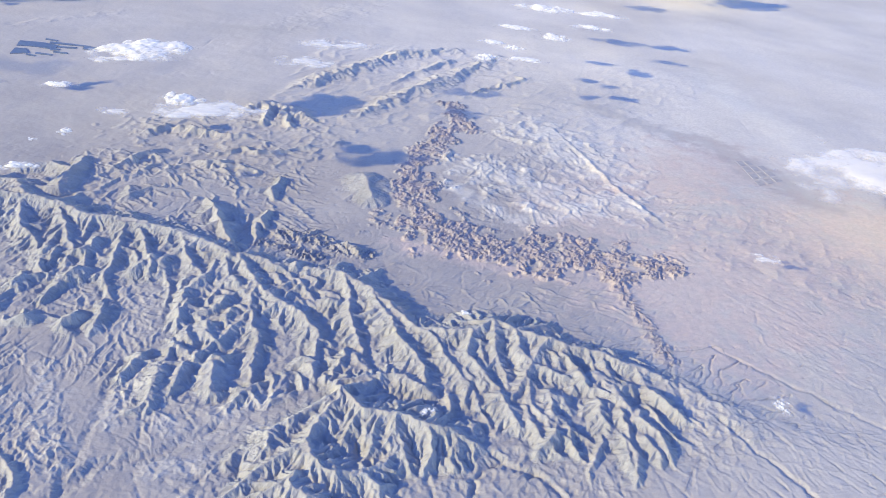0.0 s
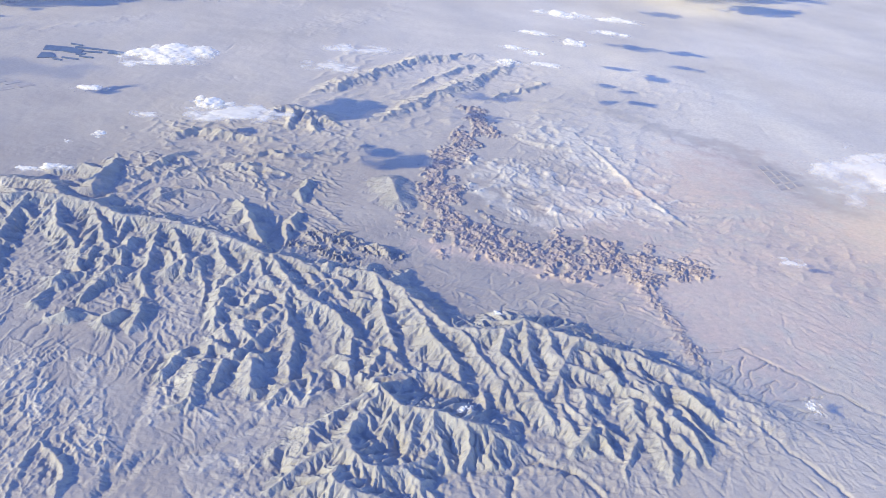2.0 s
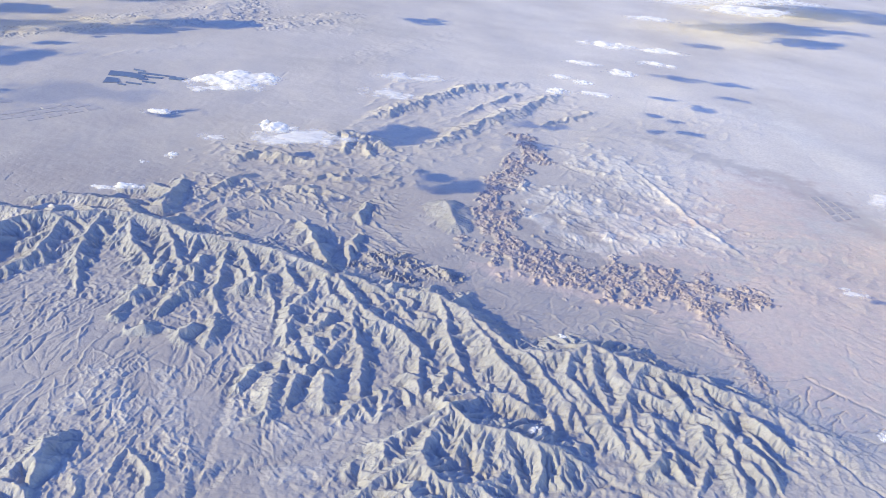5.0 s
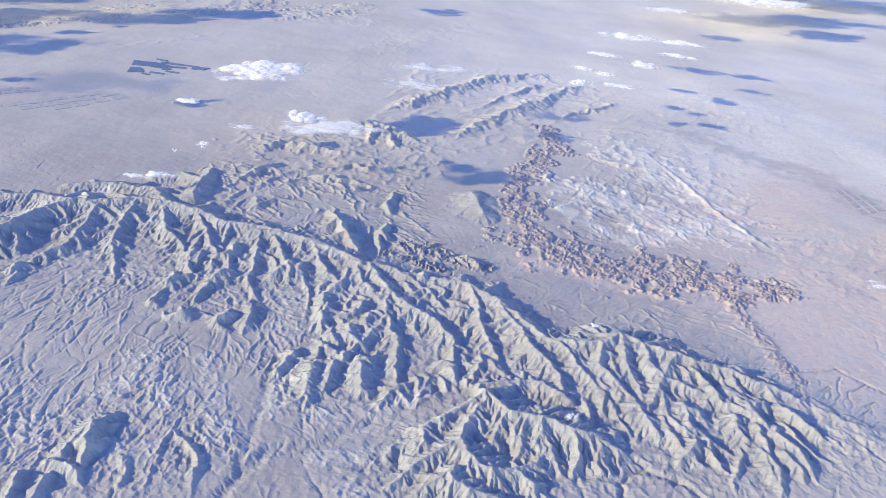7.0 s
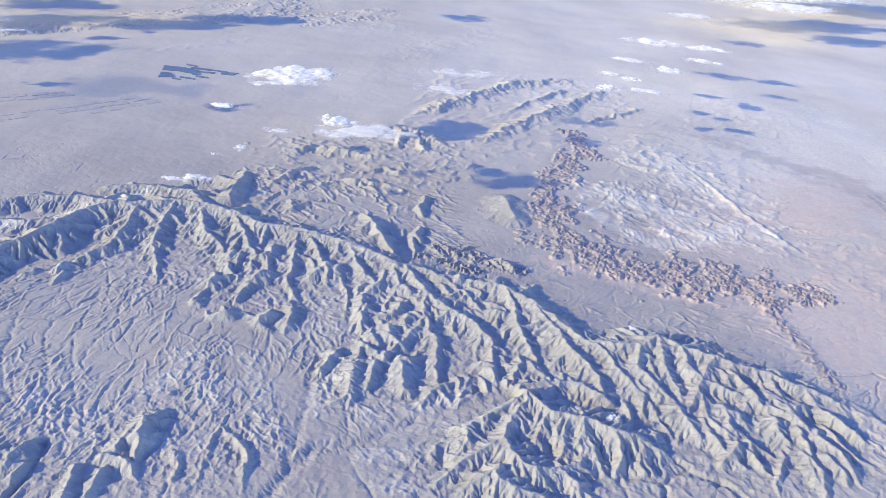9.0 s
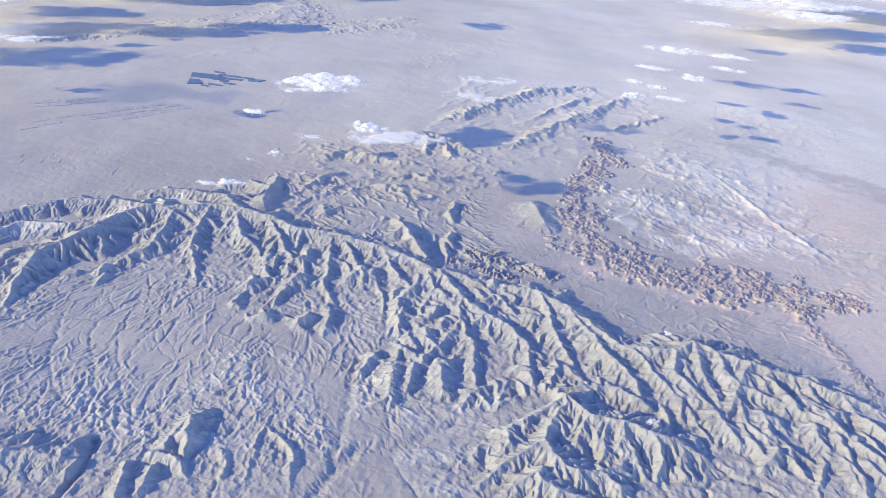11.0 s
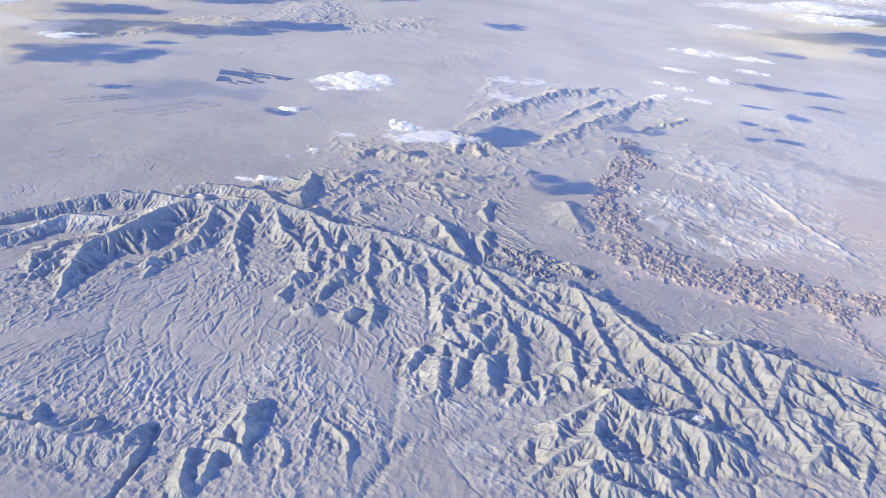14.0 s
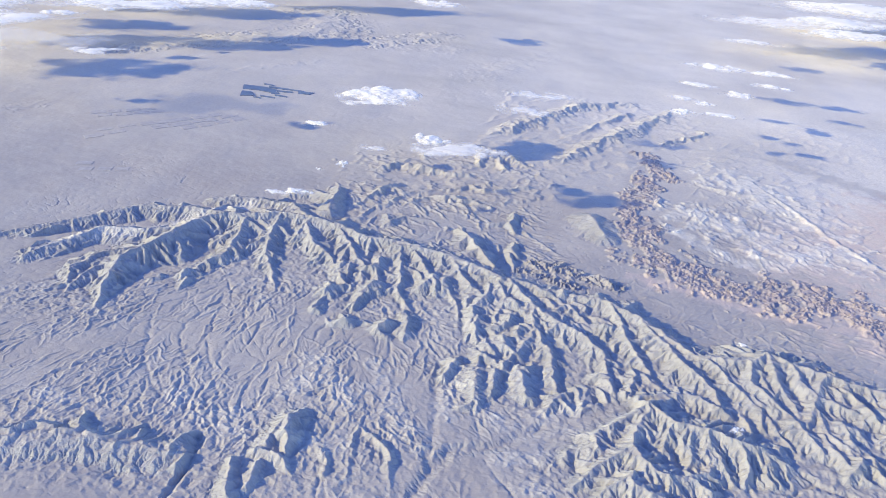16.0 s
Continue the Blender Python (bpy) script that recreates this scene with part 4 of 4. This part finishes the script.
farm = whole("solar_farm", "dark blue solar farm of long panel blocks on pale desert", "solar farm", -2.04, 3.22)
for corners in (
    ((-2.237, 3.315), (-2.116, 3.316), (-2.099, 3.243), (-2.204, 3.229)),
    ((-2.191, 3.195), (-2.139, 3.202), (-2.087, 3.136), (-2.160, 3.102)),
    ((-2.116, 3.316), (-2.030, 3.293), (-2.013, 3.222), (-2.107, 3.239)),
    ((-1.911, 3.313), (-1.814, 3.314), (-1.830, 3.259), (-1.893, 3.260)),
    ((-2.153, 3.398), (-2.081, 3.380), (-2.073, 3.356), (-2.140, 3.370)),
    ((-2.099, 3.343), (-1.978, 3.341), (-1.968, 3.314), (-2.086, 3.312)),
    ((-2.045, 3.341), (-1.883, 3.326), (-1.877, 3.307), (-2.034, 3.314)),
    ((-2.024, 3.278), (-1.933, 3.285), (-1.925, 3.258), (-2.015, 3.256)),
    ((-2.070, 3.161), (-1.978, 3.144), (-1.971, 3.123), (-2.059, 3.137)),
    ((-2.093, 3.125), (-2.044, 3.114), (-2.037, 3.093), (-2.085, 3.103)),
    ((-2.039, 3.236), (-1.992, 3.240), (-1.985, 3.213), (-2.027, 3.207)),
    ((-2.004, 3.200), (-1.925, 3.185), (-1.918, 3.163), (-1.993, 3.175)),
):
    slab("panel_block", corners, 0.8, PANEL, farm)
for corners in (
    *strips((-2.60, 2.20), (0.66, 0.75), 0.085, 7, 2, 5), *strips((-2.30, 2.53), (0.60, 0.80), 0.075, 4, 3, 6), *strips((-2.66, 2.56), (0.80, 0.60), 0.07, 4, 2, 7), *strips((-2.30, 1.98), (0.95, 0.3), 0.06, 3, 2, 8),
    ((1.103, 2.523), (1.127, 2.531), (1.132, 2.488), (1.107, 2.478)),
    ((1.108, 2.461), (1.133, 2.472), (1.138, 2.431), (1.112, 2.419)),
    ((1.113, 2.402), (1.140, 2.415), (1.144, 2.376), (1.117, 2.361)),
    ((1.118, 2.345), (1.146, 2.361), (1.150, 2.323), (1.122, 2.306)),
    ((1.135, 2.533), (1.159, 2.541), (1.165, 2.502), (1.141, 2.492)),
    ((1.143, 2.476), (1.168, 2.487), (1.174, 2.448), (1.148, 2.436)),
    ((1.150, 2.420), (1.176, 2.434), (1.182, 2.397), (1.155, 2.382)),
    ((1.156, 2.367), (1.185, 2.382), (1.190, 2.347), (1.161, 2.329)),
    ((1.177, 2.491), (1.203, 2.501), (1.210, 2.466), (1.184, 2.453)),
    ((1.186, 2.439), (1.213, 2.452), (1.221, 2.418), (1.193, 2.402)),
    ((1.195, 2.388), (1.224, 2.404), (1.231, 2.371), (1.201, 2.353)),
):
    tagged(slab("farm_field", corners, 0.4, CROP), "dull brown-grey cultivated plot on the desert plain", "field", "farm plots")


def road(name, way, wide, label):
    """A ribbon draped over the land."""
    bm = bmesh.new()
    way = [Vector(p) for p in way]
    fine = [a.lerp(b, k / 12) for a, b in zip(way, way[1:]) for k in range(12)] + [way[-1]]
    fine = [sum(fine[max(0, k - 5) : k + 6], Vector((0, 0))) / len(fine[max(0, k - 5) : k + 6]) for k in range(len(fine))]
    rows = []
    for a, b in zip(fine, fine[1:]):
        side = Vector((-(b - a).y, (b - a).x)).normalized() * wide / 2
        zs = [ground_height(*(a + side * s)) for s in (-1, 0, 1)]
        rows.append([bm.verts.new(((a + side * s).x * H, (a + side * s).y * H, (max(zs) + 0.0006) * H)) for s in (-1, 1)])
    for r, q in zip(rows, rows[1:]):
        bm.faces.new((r[0], r[1], q[1], q[0]))
    bmesh.ops.recalc_face_normals(bm, faces=bm.faces)
    me = bpy.data.meshes.new(name)
    bm.to_mesh(me)
    bm.free()
    me.materials.append(TRACK)
    return tagged(new(name, me), label, "road", "desert tracks")


road("dirt_road", ((0.507, 1.253), (0.566, 1.273), (0.624, 1.289), (0.661, 1.314), (0.681, 1.306), (0.677, 1.276), (0.730, 1.242), (0.800, 1.184), (0.842, 1.162), (0.869, 1.142), (0.863, 1.107)), 0.0018, "winding brown dirt road across the reddish plain")
road("dirt_road", ((0.463, 0.837), (0.501, 0.913), (0.544, 0.960), (0.617, 1.013), (0.685, 1.057)), 0.0013, "thin dirt track crossing the gravel fan")
road("dirt_road", ((-2.294, 2.552), (-2.144, 2.511), (-2.135, 2.730), (-2.094, 2.811)), 0.006, "pale dirt road between farm plots")


# ---- clouds ----
def cloud_material():
    n = Nodes("cloud")
    tree = n.tree
    wisp = n.noise(0.05, 9, 0.6, 0.4)
    fray = n.noise(0.16, 6, 0.65, 0.8)
    depth = n.mul(n.mul(n.attr("depth"), n.span(wisp, 0.25, 0.75, -0.32, 0.34), "ADD"), n.span(fray, 0.25, 0.75, -0.13, 0.13), "ADD")
    alpha = n.mul(n.span(depth, 0.0, 0.62, 0.0, 1.0), 1.25, "POWER")
    diffuse, back, clear = (tree.nodes.new("ShaderNodeBsdf" + k) for k in ("Diffuse", "Translucent", "Transparent"))
    diffuse.inputs[0].default_value = back.inputs[0].default_value = (0.97, 0.95, 0.90, 1)
    body, full = tree.nodes.new("ShaderNodeMixShader"), tree.nodes.new("ShaderNodeMixShader")
    body.inputs[0].default_value = 0.5
    n.put(body.inputs[1], diffuse.outputs[0]), n.put(body.inputs[2], back.outputs[0])
    n.put(full.inputs[0], n.mul(alpha, n.attr("veil")))
    n.put(full.inputs[1], clear.outputs[0]), n.put(full.inputs[2], body.outputs[0])
    out = next(k for k in tree.nodes if k.type == "OUTPUT_MATERIAL")
    n.put(out.inputs["Surface"], full.outputs[0])
    tree.nodes.remove(n.bsdf)
    return n.mat


CLOUD = cloud_material()


def cloud(x, y, z, long, wide, high, turn=0.0, puffs=14, veil=1.0, seed=0, label="", fill=1.0):
    """A heap cloud: billows over a flat base, thin at its rim. Sizes in flying heights."""
    rng = np.random.default_rng(seed)
    long, wide, high = 1.25 * long, 1.25 * wide, 0.32 * high
    nu, nv = (96, 72) if long > 0.25 else (64, 48)
    u, v = np.meshgrid(np.linspace(-1.2, 1.2, nu), np.linspace(-1.2, 1.2, nv))
    px, py = u * long / 2, v * wide / 2
    heap = np.zeros(u.shape)
    for k in range(puffs):
        a, r = rng.uniform(0, 2 * np.pi), fill * rng.random() ** 0.7
        cx, cy, size = r * 0.75 * math.cos(a), r * 0.75 * math.sin(a), rng.uniform(0.28, 0.55) * (1.15 - 0.5 * r)
        heap = np.maximum(heap, np.maximum(1 - ((u - cx) ** 2 + (v - cy) ** 2) / size**2, 0) ** 0.8 * (1.1 - 0.6 * r))
    ragged = fbm(u + 3.1 * seed, v * wide / long + seed, 0.55, 5, 0.6, seed)
    depth = heap + 0.42 * ragged - 0.08
    depth = np.clip(depth, 0, 1) * smooth(1.2, 0.9, np.hypot(u, v))
    top = high * depth ** 0.8 * (1 + 0.2 * fbm(u + seed, v, 0.3, 3, 0.6, seed + 5))
    low = -0.10 * high * np.sqrt(depth)
    pos = np.stack([np.r_[px.ravel(), px.ravel()], np.r_[py.ravel(), py.ravel()], np.r_[top.ravel(), low.ravel()]], -1)
    idx = np.arange(nu * nv).reshape(nv, nu)
    q = np.stack([idx[:-1, :-1], idx[:-1, 1:], idx[1:, 1:], idx[1:, :-1]], -1).reshape(-1, 4)
    q = q[depth.ravel()[q].max(1) > 0.01]
    quads = np.r_[q, (q + nu * nv)[:, ::-1]]
    used, back = np.unique(quads, return_inverse=True)
    me = bpy.data.meshes.new("cloud")
    me.from_pydata((pos[used] * H).tolist(), [], back.reshape(-1, 4).tolist())
    for key, values in (("depth", np.r_[depth.ravel(), depth.ravel()][used]), ("veil", np.full(len(used), veil))):
        me.attributes.new(key, "FLOAT", "POINT").data.foreach_set("value", values.astype(np.float32))
    me.shade_smooth()
    me.materials.append(CLOUD)
    ob = new("cloud", me)
    ob.matrix_basis = pose(x * H, y * H, z * H, 0, 0, turn)
    return tagged(ob, label or "small white cumulus cloud with a flat base", "cloud", "clouds over the desert")


SMALL, HEAP, THIN = "small white cumulus cloud floating above the plain", "bright white billowing cumulus cloud", "thin translucent veil of white cloud"
cloud(-1.211, 2.505, 0.25, 0.30, 0.24, 0.06, 10, 18, 1, 1, HEAP)
cloud(-1.25, 2.36, 0.25, 0.16, 0.08, 0.02, 5, 8, 0.7, 2, THIN)
cloud(-1.398, 2.218, 0.19, 0.10, 0.07, 0.025, 10, 10, 1, 3, SMALL)
cloud(-0.539, 2.854, 0.24, 0.26, 0.14, 0.02, 12, 12, 0.55, 4, THIN)
cloud(-0.606, 2.57, 0.24, 0.22, 0.14, 0.02, 0, 12, 0.55, 5, THIN)
cloud(-0.92, 2.10, 0.215, 0.13, 0.11, 0.05, 0, 12, 1, 6, HEAP)
cloud(-0.80, 2.03, 0.215, 0.30, 0.15, 0.02, 10, 16, 0.75, 7, THIN)
cloud(-1.162, 1.824, 0.19, 0.05, 0.05, 0.022, 0, 7, 0.95, 8, SMALL)
cloud(-1.223, 1.755, 0.19, 0.03, 0.025, 0.01, 0, 5, 0.8, 9, SMALL)
cloud(-1.12, 2.02, 0.19, 0.10, 0.05, 0.01, 0, 7, 0.6, 10, THIN)
cloud(-1.33, 1.815, 0.07, 0.10, 0.05, 0.022, 5, 10, 1, 11, "bright white cloud wrapped round a mountain top")
cloud(-1.40, 1.80, 0.065, 0.08, 0.04, 0.012, 5, 8, 0.8, 12, "bright white cloud wrapped round a mountain top")
for n, (x, y, long, wide, high) in enumerate(((0.087, 2.97, 0.09, 0.09, 0.035), (0.119, 3.252, 0.10, 0.09, 0.02), (0.214, 3.178, 0.08, 0.07, 0.025), (0.262, 2.997, 0.13, 0.07, 0.015),
        (0.422, 4.136, 0.28, 0.16, 0.05), (0.641, 3.738, 0.19, 0.09, 0.03), (0.75, 4.11, 0.22, 0.12, 0.03), (0.249, 3.594, 0.16, 0.08, 0.025), (0.427, 3.449, 0.12, 0.13, 0.03))):
    cloud(x, y, 0.205, 1.15 * long, wide, 1.4 * high, -10, 14, 0.75, 20 + n, SMALL)
cloud(0.048, 1.256, 0.075, 0.025, 0.02, 0.008, 0, 6, 1, 31, SMALL)
cloud(-0.013, 0.957, 0.052, 0.03, 0.018, 0.006, 30, 6, 0.8, 32, SMALL)
cloud(0.734, 1.086, 0.03, 0.034, 0.045, 0.012, 20, 7, 0.9, 33, SMALL)
# Added cloud, set low only to cast the small dark oval beyond it.
cloud(0.90, 1.68, 0.05, 0.08, 0.05, 0.008, 0, 8, 0.6, 34, THIN)
cloud(1.38, 1.98, 0.2, 0.55, 0.50, 0.05, 10, 26, 0.7, 35, THIN)
cloud(1.75, 5.85, 0.25, 0.7, 0.45, 0.06, 25, 24, 1, 48, "broad bank of bright white cloud", 1)
cloud(1.95, 6.6, 0.25, 1.1, 0.6, 0.10, 15, 34, 1, 36, "broad bank of bright white cloud", 1)
cloud(2.7, 7.9, 0.25, 1.8, 1.0, 0.14, 15, 40, 1, 37, "broad bank of bright white cloud", 1)
cloud(1.3, 6.3, 0.24, 1.0, 0.6, 0.05, 0, 20, 0.6, 38, THIN)
cloud(0.9, 5.36, 0.2, 0.35, 0.2, 0.04, 0, 12, 0.6, 39, SMALL)
cloud(-4.05, 3.75, 0.25, 1.05, 0.55, 0.08, 20, 26, 1, 40, "broad bank of bright white cloud")
cloud(-3.50, 3.52, 0.25, 0.22, 0.13, 0.05, 20, 12, 1, 41, HEAP)
cloud(-3.30, 4.05, 0.25, 0.80, 0.34, 0.06, 28, 22, 1, 42, HEAP)
cloud(-2.92, 4.42, 0.25, 0.75, 0.36, 0.06, 25, 22, 1, 43, HEAP)
cloud(-3.35, 3.78, 0.25, 0.14, 0.08, 0.03, 12, 8, 1, 46, SMALL)
cloud(-3.00, 2.55, 0.31, 0.75, 0.42, 0.04, 20, 26, 0.22, 44, THIN)
cloud(-2.46, 2.42, 0.33, 0.22, 0.14, 0.02, 10, 10, 0.85, 45, THIN)
cloud(-3.20, 2.55, 0.25, 0.20, 0.09, 0.03, 15, 10, 1, 53, HEAP)
cloud(-3.75, 3.05, 0.27, 0.85, 0.50, 0.05, 20, 20, 0.9, 54, HEAP)
cloud(-1.53, 5.3, 0.27, 0.35, 0.3, 0.05, 0, 12, 0.9, 47, SMALL)
cloud(-4.15, 5.20, 0.28, 1.6, 0.6, 0.08, 25, 30, 1, 50, "broad bank of bright white cloud")
cloud(-2.95, 6.20, 0.28, 1.6, 0.5, 0.08, 20, 30, 1, 51, "broad bank of bright white cloud")
cloud(-4.45, 4.30, 0.28, 0.8, 0.5, 0.06, 20, 20, 1, 52, HEAP)
